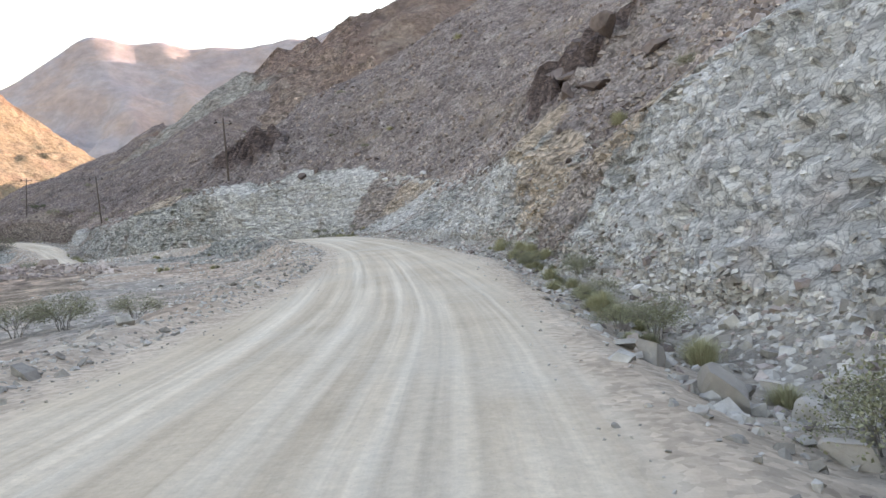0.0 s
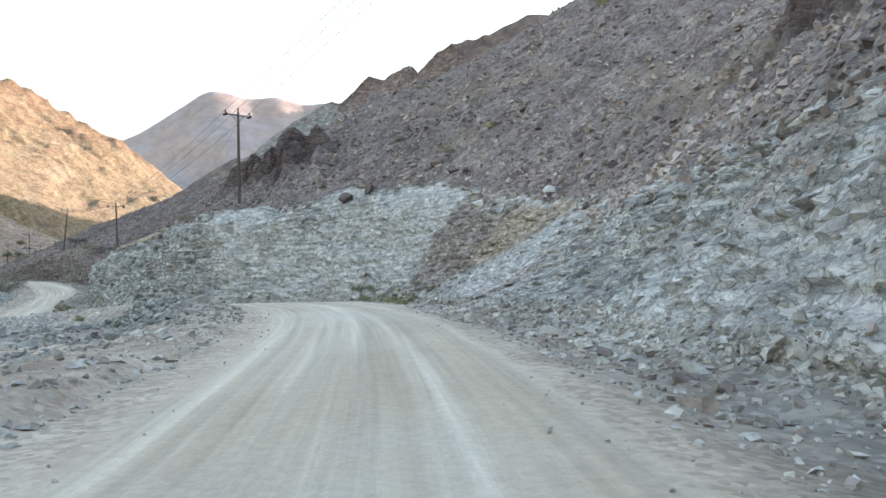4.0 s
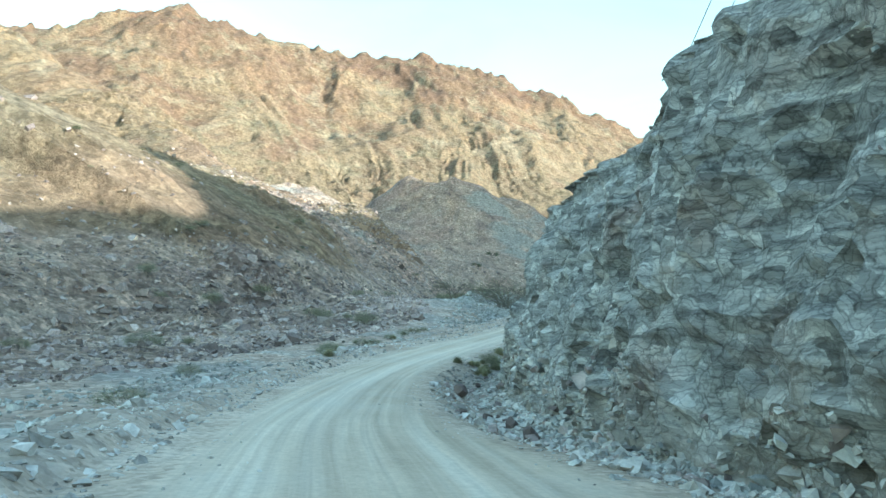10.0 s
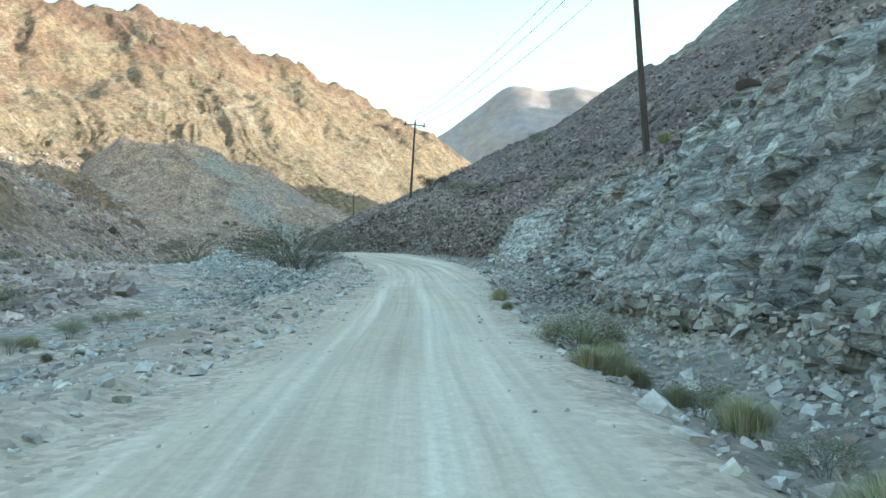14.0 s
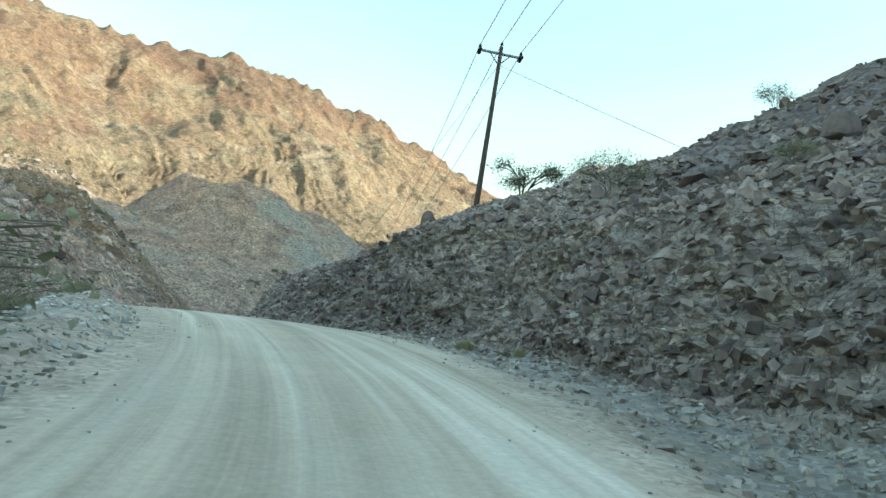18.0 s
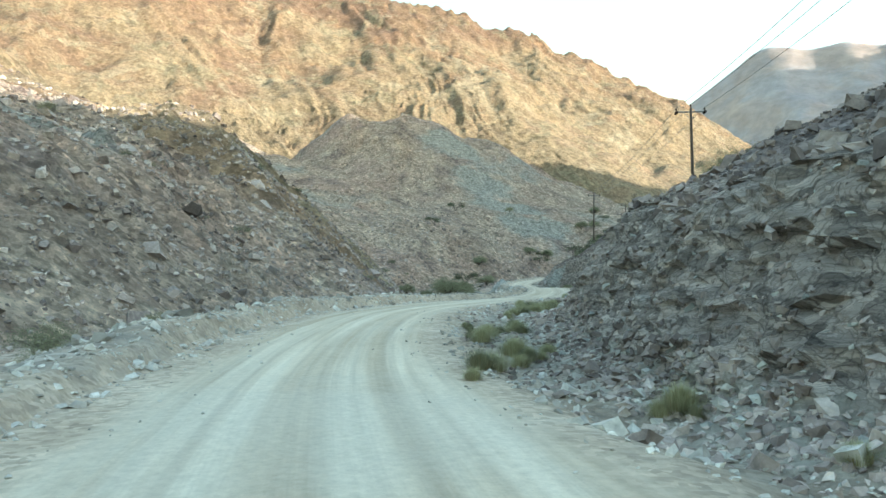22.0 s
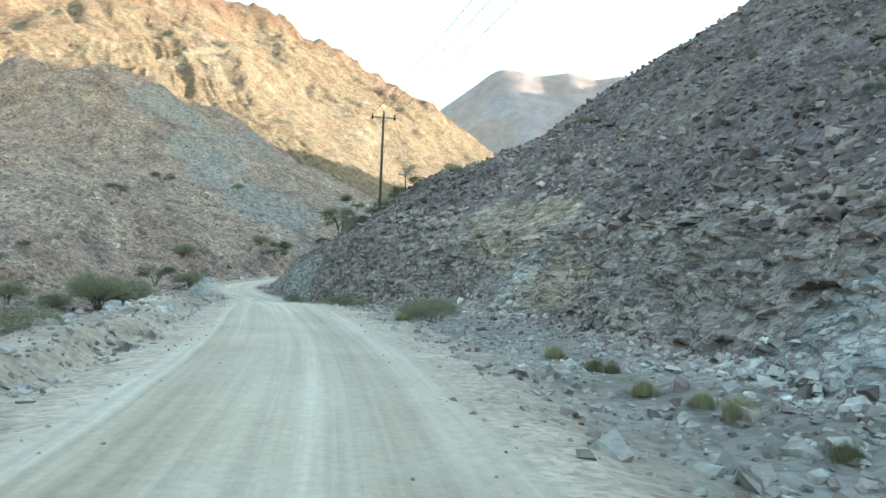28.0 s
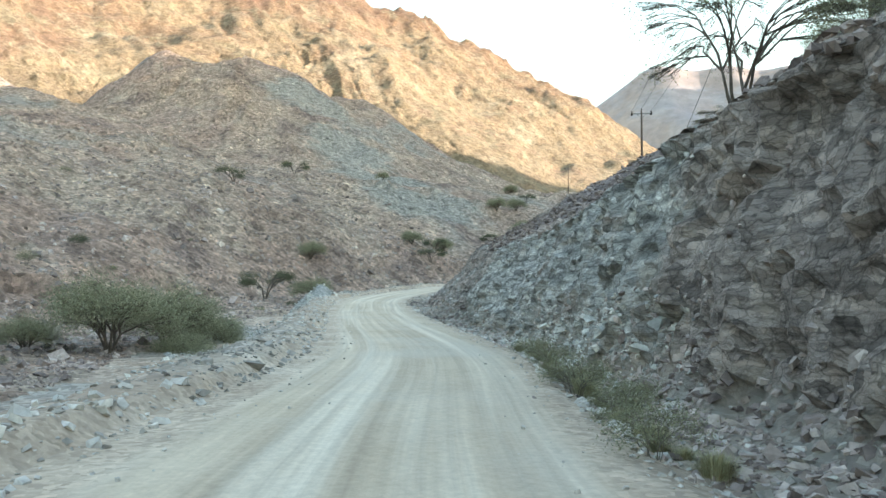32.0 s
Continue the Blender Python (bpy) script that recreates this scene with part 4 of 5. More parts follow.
def make_stone(name, dark, mid, light, rough=0.93):
    m = Mat(name, rough)
    each = m.ramp(m.geo.outputs["Random Per Island"], (0.0, dark), (0.45, mid), (0.8, tuple((a + b) / 2 for a, b in zip(mid, light))), (1.0, light))
    grain = m.ramp(m.noise(4.0, 8, 0.7), (0.3, 0.7), (0.7, 1.66))
    col = m.mix(1.0, each, grain, "MULTIPLY")
    col = m.mix(1.0, col, m.ramp(m.noise(0.07, 5, 0.6), (0.36, 0.62), (0.5, 1.0), (0.64, 1.4)), "MULTIPLY")
    col = m.mix(m.ramp(m.noise(0.11, 5, 0.6, dist=0.5), (0.54, 0.0), (0.64, 0.4)), col, m.mix(1.0, (0.37, 0.335, 0.29), grain, "MULTIPLY"))
    return m.done(col, m.noise(9.0, 8, 0.7), 0.6, 0.04)


BROWN_STONE = make_stone("weathered_brown_stone", (0.125, 0.103, 0.095), (0.268, 0.226, 0.207), (0.4, 0.35, 0.315))
DARK_STONE = make_stone("dark_varnished_stone", (0.095, 0.079, 0.076), (0.205, 0.168, 0.153), (0.33, 0.28, 0.25))
GREY_STONE = make_stone("grey_green_stone", (0.18, 0.187, 0.18), (0.315, 0.315, 0.294), (0.45, 0.447, 0.415))
PALE_STONE = make_stone("pale_dusty_stone", (0.2, 0.185, 0.165), (0.36, 0.345, 0.315), (0.47, 0.455, 0.425))

# brown rubble on the slope above the cut
n = 125000
ss = rng.uniform(-30, 470, n)
top_d = np.interp(ss, RTAB[:, 0], RTAB[:, 2])
dd = top_d + 0.2 + rng.exponential(13, n)
pick = (dd < top_d + 48) & (geology(ss, dd)[3] < 0.4) & (near_patch(CRAGS, ss, dd) < 0.4)
ss, dd = ss[pick], dd[pick]
pp, _, _ = surface(ss, dd)
size = np.exp(rng.normal(-2.2, 0.55, len(ss))) * (1 + 0.012 * (dd - 8))
size = np.where((ss > 368) & (ss < 394) & (dd < 16), np.minimum(size, 0.2), size)
size, dark_ = np.clip(size, 0.06, 0.4), ss + rng.normal(0, 9, len(ss)) > 90
rubble("slope_rubble", pp[~dark_], size[~dark_], BROWN_STONE, "brown angular rubble lying on the slope", 0.68, 0.02)
rubble("dark_slope_rubble", pp[dark_], size[dark_], DARK_STONE, "dark purple-brown angular rubble lying on the slope", 0.68, 0.02)
# broken stone hanging in the cut and heaped at its foot
n = 80000
ss = rng.uniform(-10, 425, n)
foot_d, top_d = np.interp(ss, RTAB[:, 0], RTAB[:, 1]), np.interp(ss, RTAB[:, 0], RTAB[:, 2])
dd = np.where(rng.random(n) < 0.42, foot_d + (top_d - foot_d) * rng.random(n), foot_d - np.abs(rng.normal(0, 0.7, n)) + 0.3)
solid_ = smooth(92, 99, ss) * smooth(184, 172, ss) + smooth(347, 353, ss) * smooth(412, 398, ss)
pick = (dd < foot_d + 0.5) | (rng.random(n) > 0.8 * solid_)
ss, dd, foot_d = ss[pick], dd[pick], foot_d[pick]
n = len(ss)
pp, _, _ = surface(ss, dd)
sz = np.clip(np.exp(rng.normal(-2.6, 0.5, n)), 0.045, 0.25) * np.where(dd > foot_d + 0.4, 0.72, 1.0)
gb_, gp_, _, _ = geology(ss, dd)
isb = rng.random(n) < gb_
isp = ~isb & (rng.random(n) < 1.1 * gp_)
rubble("pale_cut_rubble", pp[isp], sz[isp], PALE_STONE, "pale broken stone of the road cut", 0.6, -0.08)
grey_ = ~isb & ~isp
rubble("cut_rubble", pp[grey_], sz[grey_], GREY_STONE, "grey-green broken stone of the road cut", 0.6, -0.08)
rubble("brown_cut_rubble", pp[isb], sz[isb], BROWN_STONE, "brown broken stone of the road cut", 0.6, -0.08)
# tumbled blocks on the spur under the leaning pole
n = 11000
ss = rng.uniform(188, 232, n)
foot_d, top_d = np.interp(ss, RTAB[:, 0], RTAB[:, 1]), np.interp(ss, RTAB[:, 0], RTAB[:, 2])
dd = foot_d - 0.3 + (top_d - foot_d + 5.0) * rng.random(n)
pick = geology(ss, dd)[3] < 0.4
ss, dd = ss[pick], dd[pick]
pp, _, _ = surface(ss, dd)
rubble("tumbled_blocks", pp, np.clip(np.exp(rng.normal(-2.0, 0.45, len(ss))), 0.08, 0.38), DARK_STONE, "tumbled dark brown blocks covering the spur", 0.7, 0.05)
# stones of the shoulders and the dry bed
n = 70000
ss = rng.uniform(-20, 470, n)
el_, er_ = table(EDGES, ss)
side = rng.random(n) < 0.72
dd = np.where(side, -(el_ + 0.3 + rng.exponential(4.5, n)), er_ + 0.2 + rng.random(n) * (np.interp(ss, RTAB[:, 0], RTAB[:, 1]) - er_))
dd = np.maximum(dd, -15.5 - el_)
pp, _, _ = surface(ss, dd)
rubble("bed_stones", pp, np.clip(np.exp(rng.normal(-3.05, 0.6, n)), 0.025, 0.26), PALE_STONE, "pale stones strewn over shoulder and stream bed")
# clumps of grey-blue stones pushed aside along the stream bed
n = 24000
ss = rng.uniform(60, 470, n)
el_, _ = table(EDGES, ss)
dd = -(el_ + 2.4 + rng.random(n) ** 1.2 * 9.0)
pick = fbm(ss * 0.09, dd * 0.22, 0, 3, 29) > 0.16
ss, dd = ss[pick], dd[pick]
pp, _, _ = surface(ss, dd)
rubble("stone_clumps", pp, np.clip(np.exp(rng.normal(-2.15, 0.5, len(ss))), 0.05, 0.4), GREY_STONE, "clumps of grey-blue stones in the stream bed", 0.7, 0.12)
# broken stone strewn between the road and the foot of the cut
n = 26000
ss = rng.uniform(-10, 430, n)
foot_d = np.interp(ss, RTAB[:, 0], RTAB[:, 1])
_, er_ = table(EDGES, ss)
dd = er_ + 0.5 + (foot_d - er_) * rng.random(n) ** 0.7
pp, _, _ = surface(ss, dd)
size = np.clip(np.exp(rng.normal(-2.9, 0.55, n)), 0.025, 0.26)
isb = rng.random(n) < np.clip(geology(ss, dd)[0] + 0.3, 0, 0.85)
rubble("apron_stones", pp[~isb], size[~isb], PALE_STONE, "pale grey broken stone along the ditch", 0.65, 0.1)
rubble("brown_apron_stones", pp[isb], size[isb], BROWN_STONE, "brown broken stone along the ditch", 0.65, 0.1)
# pebbles on the road
n = 2500
ss = rng.uniform(0, 400, n)
el_, er_ = table(EDGES, ss)
dd = np.where(rng.random(n) < 0.5, -el_ + np.abs(rng.normal(0, 0.5, n)), er_ - np.abs(rng.normal(0, 0.5, n)))
pp, _, _ = surface(ss, dd)
rubble("road_pebbles", pp, np.clip(np.exp(rng.normal(-3.7, 0.4, n)), 0.012, 0.05), PALE_STONE, "small pebbles along the edges of the road", 0.7, 0.2)
# rubble on the valley side across the bed
n = 70000
ss = rng.uniform(60, 500, n)
pc, nc = road_at(ss)
dd = -(17 + rng.exponential(38, n))
px, py = pc[:, 0] + nc[:, 0] * dd, pc[:, 1] + nc[:, 1] * dd
pick = (px > -445) & (px < -18) & (py > 32) & (py < 566)
px, py = px[pick], py[pick]
pp = np.stack([px, py, terrain(px, py)], 1)
pick = (rng.random(len(px)) > 0.95 * smooth(8, 18, pp[:, 2]) * smooth(215, 165, py))
px, py, pp = px[pick], py[pick], pp[pick]
away = np.abs(nearest(px, py)[1])
rubble("valley_rubble", pp, np.clip(np.exp(rng.normal(-1.7, 0.6, len(px))) * (0.8 + away * 0.008), 0.1, 1.6), BROWN_STONE, "brown rubble and outcrops on the valley side", 0.7, 0.0)


# ---- single boulders ----
def rock_mesh(seed, material):
    bm = bmesh.new()
    bmesh.ops.create_icosphere(bm, subdivisions=3, radius=0.5)
    r = random.Random(seed)
    planes = [(Vector((r.gauss(0, 1), r.gauss(0, 1), r.gauss(0, 0.8))).normalized(), r.uniform(0.13, 0.31)) for _ in range(10)]
    for v in bm.verts:
        for nrm, dist_ in planes:
            over = v.co.dot(nrm) - dist_
            if over > 0:
                v.co -= nrm * over * 0.96
        v.co += v.co.normalized() * 0.02 * noise.noise(v.co * 5 + Vector((seed, 0, 0)))
        v.co.z *= 0.75
    me = bpy.data.meshes.new("boulder")
    bm.to_mesh(me)
    bm.free()
    me.materials.append(material)
    return me


def make_boulder_rock(name, low, high):
    m = Mat(name, 0.92)
    col = m.ramp(m.noise(1.6, 9, 0.65), (0.3, low), (0.7, high))
    col = m.mix(m.ramp(m.noise(0.7, 5, 0.6), (0.5, 0.0), (0.68, 0.7)), col, tuple(min(1, c * 1.2) for c in high))
    obj = m.n.new("ShaderNodeObjectInfo")
    col = m.mix(1.0, col, m.ramp(obj.outputs["Random"], (0.0, 0.75), (1.0, 1.25)), "MULTIPLY")
    return m.done(col, m.math("ADD", m.noise(5.0, 9, 0.7), m.math("MULTIPLY", m.voronoi(3.0), -0.4)), 0.8, 0.06)


B_GREY = make_boulder_rock("grey_boulder_rock", (0.25, 0.235, 0.212), (0.45, 0.42, 0.38))
B_BROWN = make_boulder_rock("brown_boulder_rock", (0.1, 0.08, 0.075), (0.22, 0.18, 0.165))
B_WHITE = make_boulder_rock("white_boulder_rock", (0.4, 0.39, 0.375), (0.6, 0.585, 0.56))
BOULDERS = {k: [rock_mesh(i + 31 * j, m) for i in range(5)] for j, (k, m) in enumerate((("grey", B_GREY), ("brown", B_BROWN), ("white", B_WHITE)))}


def at_ground(s, d):
    return Vector(surface(np.array([s]), np.array([d]))[0][0])


def boulder(s, d, size, tone="grey", label="grey angular boulder lying beside the gravel road", group="boulders beside the road"):
    r = random.Random(int(s * 10) + int(d * 7))
    ob = new("boulder", r.choice(BOULDERS[tone]))
    p = at_ground(s, d)
    ob.matrix_world = pose(p.x, p.y, p.z + size * 0.16, r.uniform(-14, 14), r.uniform(-14, 14), r.uniform(0, 360)) @ Matrix.Diagonal((size * r.uniform(0.9, 1.3), size, size * r.uniform(0.75, 1.0), 1))
    return tagged(ob, label, "boulder", group)


ROADSIDE = [(9, 2.4, 0.9), (7, 2.5, 1.1), (6.6, 3.1, 0.7), (8, 3.4, 0.6), (5, 2.6, 0.7), (4, 3.0, 1.0), (7.6, 2.9, 0.4), (17, -8.1, 0.7), (62, 3.7, 0.9), (59, 3.9, 1.0), (55, 3.9, 0.8),
            (73, -4.9, 1.2), (69, 3.4, 0.8), (115, 3.5, 0.6), (113, 3.9, 0.7), (110, 3.8, 0.8), (115, 2.9, 0.5), (121, 3.1, 1.1), (128, 3.4, 0.6), (137, -6.0, 0.9), (142, -9.7, 1.2),
            (139, -5.9, 0.6), (135.6, -5.4, 1.3), (134.2, -5.9, 1.0), (133.2, -5.0, 0.8), (136.6, -6.9, 1.1), (132.4, -5.8, 1.1), (117, -6.6, 1.2), (119, -7.4, 1.0), (336, 7.2, 0.9), (334, 8.4, 1.0), (331, 8.8, 0.8)]
for s_, d_, z_ in ROADSIDE:
    if 100 < s_ < 140 and d_ > 0:
        boulder(s_, d_, z_ * 0.72, "brown", "brown angular boulder lying in the ditch", "boulders in the ditch")
    else:
        boulder(s_, d_, z_ * 0.72)
for s_, d_, z_ in [(270, -9.0, 1.1), (274, -9.6, 1.0), (254, -8.6, 0.9), (248, -5.3, 1.0), (365, -6.5, 0.9), (262, -6.6, 0.6), (266, -6.9, 0.7), (278, -7.4, 0.8), (284, -7.6, 0.7), (290, -6.9, 0.6), (281, -6.8, 0.5)]:
    boulder(s_, d_, z_, "grey", "pale dusty boulder on the bank of the road", "boulders on the bank")
for s_, d_, z_ in [(81.6, 13.9, 1.1), (76.8, 15.0, 1.0), (7, 2.4, 0.4), (204.7, 9.1, 0.6), (201.2, 8.9, 0.5), (301, 2.9, 0.5), (286, 2.2, 0.4), (192, 7.2, 0.9), (194, 7.8, 0.7)]:
    boulder(s_, d_, z_, "white", "pale whitish block lying on dark rubble", "white blocks")
for s_, d_, z_ in [(93.6, 11.8, 1.8), (92, 13.0, 1.5), (97, 13, 1.3), (86, 15.6, 1.3), (88, 16.4, 1.4), (44, 12, 2.0), (47, 14, 2.6), (50, 16, 2.2), (218, 9.6, 1.3), (214, 11.8, 1.4), (210, 12.6, 1.2), (222, 8.4, 1.0), (226, 8.0, 0.9), (206, 13.6, 1.5), (202, 15, 1.6),
                  (334, 18.7, 1.4), (345, 16, 1.2), (360, 13, 1.3), (120, 11, 1.2), (150, 12, 1.0), (176, 14, 1.1)]:
    boulder(s_, d_, z_, "brown", "dark reddish-brown block on the rubble slope", "blocks on the slope")


# ---- heaps of grey gravel pushed off the road ----
GRAVEL = Mat("grey_blue_gravel", 0.96)
gcol = GRAVEL.mix(1.0, GRAVEL.ramp(GRAVEL.noise(0.8, 7, 0.65), (0.3, (0.24, 0.245, 0.235)), (0.7, (0.42, 0.425, 0.405))), GRAVEL.ramp(GRAVEL.voronoi(8.0, out="Color"), (0.0, 0.6), (1.0, 1.45)), "MULTIPLY")
GRAVEL = GRAVEL.done(gcol, GRAVEL.math("ADD", GRAVEL.noise(9, 8, 0.7), GRAVEL.math("MULTIPLY", GRAVEL.voronoi(7.0), -0.8)), 0.8, 0.08)


MOUND_TOPS = []


def gravel_mound(s, d, along_r, across_r, height):
    k = 40
    gu, gv = np.meshgrid(np.linspace(-1, 1, k), np.linspace(-1, 1, k), indexing="ij")
    gu, gv = gu.ravel(), gv.ravel()
    p, _, _ = surface(s + gu * along_r, d + gv * across_r, fine=False)
    r = np.hypot(gu, gv) + 0.16 * vnoise(p[:, 0] * 0.7, p[:, 1] * 0.7, 0, 19)
    p[:, 2] += height * np.clip(1 - r, -0.12, 1) ** 1.0 * 1.15 - 0.12 + np.where(r < 1, 1, 0) * 0.22 * fbm(p[:, 0] * 1.1, p[:, 1] * 1.1, 0, 3, 23)
    p[:, 2] -= 0.9 * smooth(0.93, 1.35, r)
    MOUND_TOPS.append(p[r < 1.0])
    return sheet("gravel_mound", p, k, k, GRAVEL, (), "heap of loose grey-blue gravel beside the road", "gravel mound", "", True)


for args in ((178, -7.6, 4.5, 2.2, 1.2), (190, -8.6, 4.0, 2.6, 1.3), (214, -9.6, 5.0, 3.0, 1.5), (430, -7.4, 6.5, 3.2, 2.0), (441, -7.8, 5.0, 3.0, 1.7), (82, -6.8, 3.2, 2.0, 0.8), (76, -6.4, 2.6, 1.6, 0.6)):
    tagged(gravel_mound(*args), group="gravel mounds")
tops = np.concatenate(MOUND_TOPS)
pp = tops[rng.integers(0, len(tops), 9000)] + rng.normal(0, 1, (9000, 3)) * np.array([0.12, 0.12, 0.02])
rubble("mound_stones", pp, np.clip(np.exp(rng.normal(-2.3, 0.5, 9000)), 0.04, 0.3), GREY_STONE, "loose grey stones covering the gravel heaps", 0.65, 0.05)
br = random.Random(17)
for _ in range(65):
    s_ = br.choice((br.uniform(236, 300), br.uniform(236, 300), br.uniform(300, 420)))
    boulder(s_, -float(np.interp(s_, EDGES[:, 0], EDGES[:, 1])) - br.uniform(1.1, 2.9), br.uniform(0.16, 0.5), "grey", "pale dusty stone lying on the low bank", "stones on the bank")
for _ in range(60):
    s_ = br.uniform(2, 400)
    boulder(s_, float(np.interp(s_, RTAB[:, 0], RTAB[:, 2])) + br.expovariate(1 / 6.0), br.uniform(0.35, 0.95), "brown", "reddish-brown boulder resting on the rubble slope", "boulders on the slope")
for _ in range(75):
    s_ = br.uniform(192, 230)
    boulder(s_, float(np.interp(s_, RTAB[:, 0], RTAB[:, 1])) + br.uniform(0.0, 5.0), br.uniform(0.25, 0.62), "brown", "brown block tumbled down the spur", "blocks on the spur")
for s_, d_, z_ in ((42, 13, 2.2), (45, 15.5, 2.8), (49, 13.5, 2.4), (52, 17, 3.0), (46, 18.5, 2.6), (40, 16, 2.0)):
    boulder(s_, d_, z_, "brown", "dark purple-brown crag on the rubble slope", "crags on the slope")

# ---- plants ----
def leaf_material(name, low, high):
    m = Mat(name, 0.8)
    col = m.ramp(m.geo.outputs["Random Per Island"], (0.0, low), (1.0, high))
    return m.done(col)


SAGE = leaf_material("grey_green_leaves", (0.16, 0.165, 0.1), (0.31, 0.31, 0.2))
LIME = leaf_material("yellow_green_blades", (0.29, 0.29, 0.165), (0.52, 0.5, 0.33))
DRY = leaf_material("dry_straw_blades", (0.2, 0.17, 0.1), (0.36, 0.31, 0.19))
DARKLEAF = leaf_material("dark_acacia_leaves", (0.07, 0.08, 0.048), (0.15, 0.165, 0.095))
BARK = Mat("grey_brown_bark", 0.95)
BARK = BARK.done(BARK.ramp(BARK.noise(6, 6), (0.3, (0.07, 0.058, 0.048)), (0.7, (0.17, 0.145, 0.12))), BARK.noise(20, 6), 0.5, 0.02)
TWIG = Mat("grey_twigs", 0.95)
TWIG = TWIG.done(TWIG.ramp(TWIG.noise(3, 4), (0.3, (0.1, 0.09, 0.075)), (0.7, (0.2, 0.18, 0.15))))


def blades_mesh(name, count, height, spread, width, material, seed, lean=1.0):
    """Thin bent blades from one foot."""
    g = np.random.default_rng(seed)
    a = g.uniform(0, 6.283, count)
    r0 = np.abs(g.normal(0, spread * 0.3, count))
    tip_angle, reach = g.uniform(0.05, 1.25, count) * lean, height * g.uniform(0.5, 1.0, count)
    out, h = reach * np.sin(tip_angle), reach * np.cos(tip_angle)
    dirs = np.stack([np.cos(a), np.sin(a), 0 * a], 1)
    sidev = np.stack([-np.sin(a), np.cos(a), 0 * a], 1) * (width * g.uniform(0.6, 1.3, count))[:, None]
    base = dirs * r0[:, None]
    mid = base + dirs * (out * 0.35)[:, None] + np.array([0, 0, 1]) * (h * 0.62)[:, None]
    tip = base + dirs * out[:, None] + np.array([0, 0, 1]) * h[:, None]
    v = np.stack([base - sidev, base + sidev, mid + sidev * 0.7, mid - sidev * 0.7, tip], 1).reshape(-1, 3)
    k = 5 * np.arange(count)[:, None]
    me = bpy.data.meshes.new(name)
    faces = np.concatenate([k + np.array([0, 1, 2, 3])]).tolist() + np.concatenate([k + np.array([3, 2, 4])]).tolist()
    me.from_pydata(v.tolist(), [], faces)
    me.materials.append(material)
    return me


def leaves_mesh(name, centres, spread, count, size, material, seed, flat=0.6):
    """Small leaf faces clustered round twig ends."""
    g = np.random.default_rng(seed)
    c = np.asarray(centres)[g.integers(0, len(centres), count)] + g.normal(0, 1, (count, 3)) * np.array([spread, spread, spread * flat])
    r = turned(count, g, 0.9)
    q = np.array([(-0.5, -0.28, 0), (0.5, -0.28, 0), (0.6, 0.28, 0.1), (-0.4, 0.28, -0.1)])
    v = np.einsum("nij,kj->nki", r, q) * (size * g.uniform(0.6, 1.4, count))[:, None, None] + c[:, None, :]
    me = bpy.data.meshes.new(name)
    me.from_pydata(v.reshape(-1, 3).tolist(), [], (4 * np.arange(count)[:, None] + np.arange(4)).tolist())
    me.materials.append(material)
    return me


def limb(verts, faces, a, b, ra, rb, sides=6):
    """A tapered limb from a to b."""
    a, b = Vector(a), Vector(b)
    q = (b - a).to_track_quat("Z", "Y").to_matrix()
    k = len(verts)
    for p, r in ((a, ra), (b, rb)):
        verts.extend(tuple(p + q @ Vector((r * math.cos(6.2832 * i / sides), r * math.sin(6.2832 * i / sides), 0))) for i in range(sides))
    faces.extend((k + i, k + (i + 1) % sides, k + sides + (i + 1) % sides, k + sides + i) for i in range(sides))


def branches(seed, trunks, height, spread, flat_top, levels=4, girth=0.028):
    """Limbs that fork upwards and outwards; returns their mesh data and the twig ends."""
    r = random.Random(seed)
    verts, faces, ends = [], [], []

    def grow(p, way, length, radius, level):
        bend = Vector((r.gauss(0, 0.16), r.gauss(0, 0.16), r.gauss(0, 0.08)))
        m = p + way * length * 0.5
        q = m + (way + bend).normalized() * length * 0.5
        limb(verts, faces, p, m, radius, radius * 0.85, 6 if level < 2 else 4)
        limb(verts, faces, m, q, radius * 0.85, radius * 0.68, 6 if level < 2 else 4)
        if level >= levels:
            ends.append(q)
            return
        for _ in range(r.choice((2, 3, 3) if level < 2 else (2, 2, 3))):
            out = Vector((q.x, q.y, 0)) * (0.25 / max(spread, 0.1))
            w = (way + out + Vector((r.gauss(0, 0.5), r.gauss(0, 0.5), r.gauss(0.05, 0.22) - (0.1 * level if flat_top else 0.02)))).normalized()
            if flat_top and q.z > height * 0.82:
                w.z *= 0.25
                w.normalize()
            grow(q, w, length * r.uniform(0.62, 0.82), radius * 0.7, level + 1)

    for i in range(trunks):
        ang = 6.2832 * i / trunks + r.uniform(-0.4, 0.4)
        lean = 0.32 if trunks > 1 else 0.1
        grow(Vector((0.08 * math.cos(ang), 0.08 * math.sin(ang), -0.12)), Vector((lean * math.cos(ang), lean * math.sin(ang), 1)).normalized(), height * 0.36, height * girth, 0)
    return verts, faces, [tuple(e) for e in ends]


def part(name, mesh, parent, label=""):
    ob = new(name, mesh)
    ob.parent = parent
    if label:
        ob["label"] = label
    return ob


def wood_mesh(name, verts, faces, material):
    me = bpy.data.meshes.new(name)
    me.from_pydata(verts, [], faces)
    me.materials.append(material)
    return me


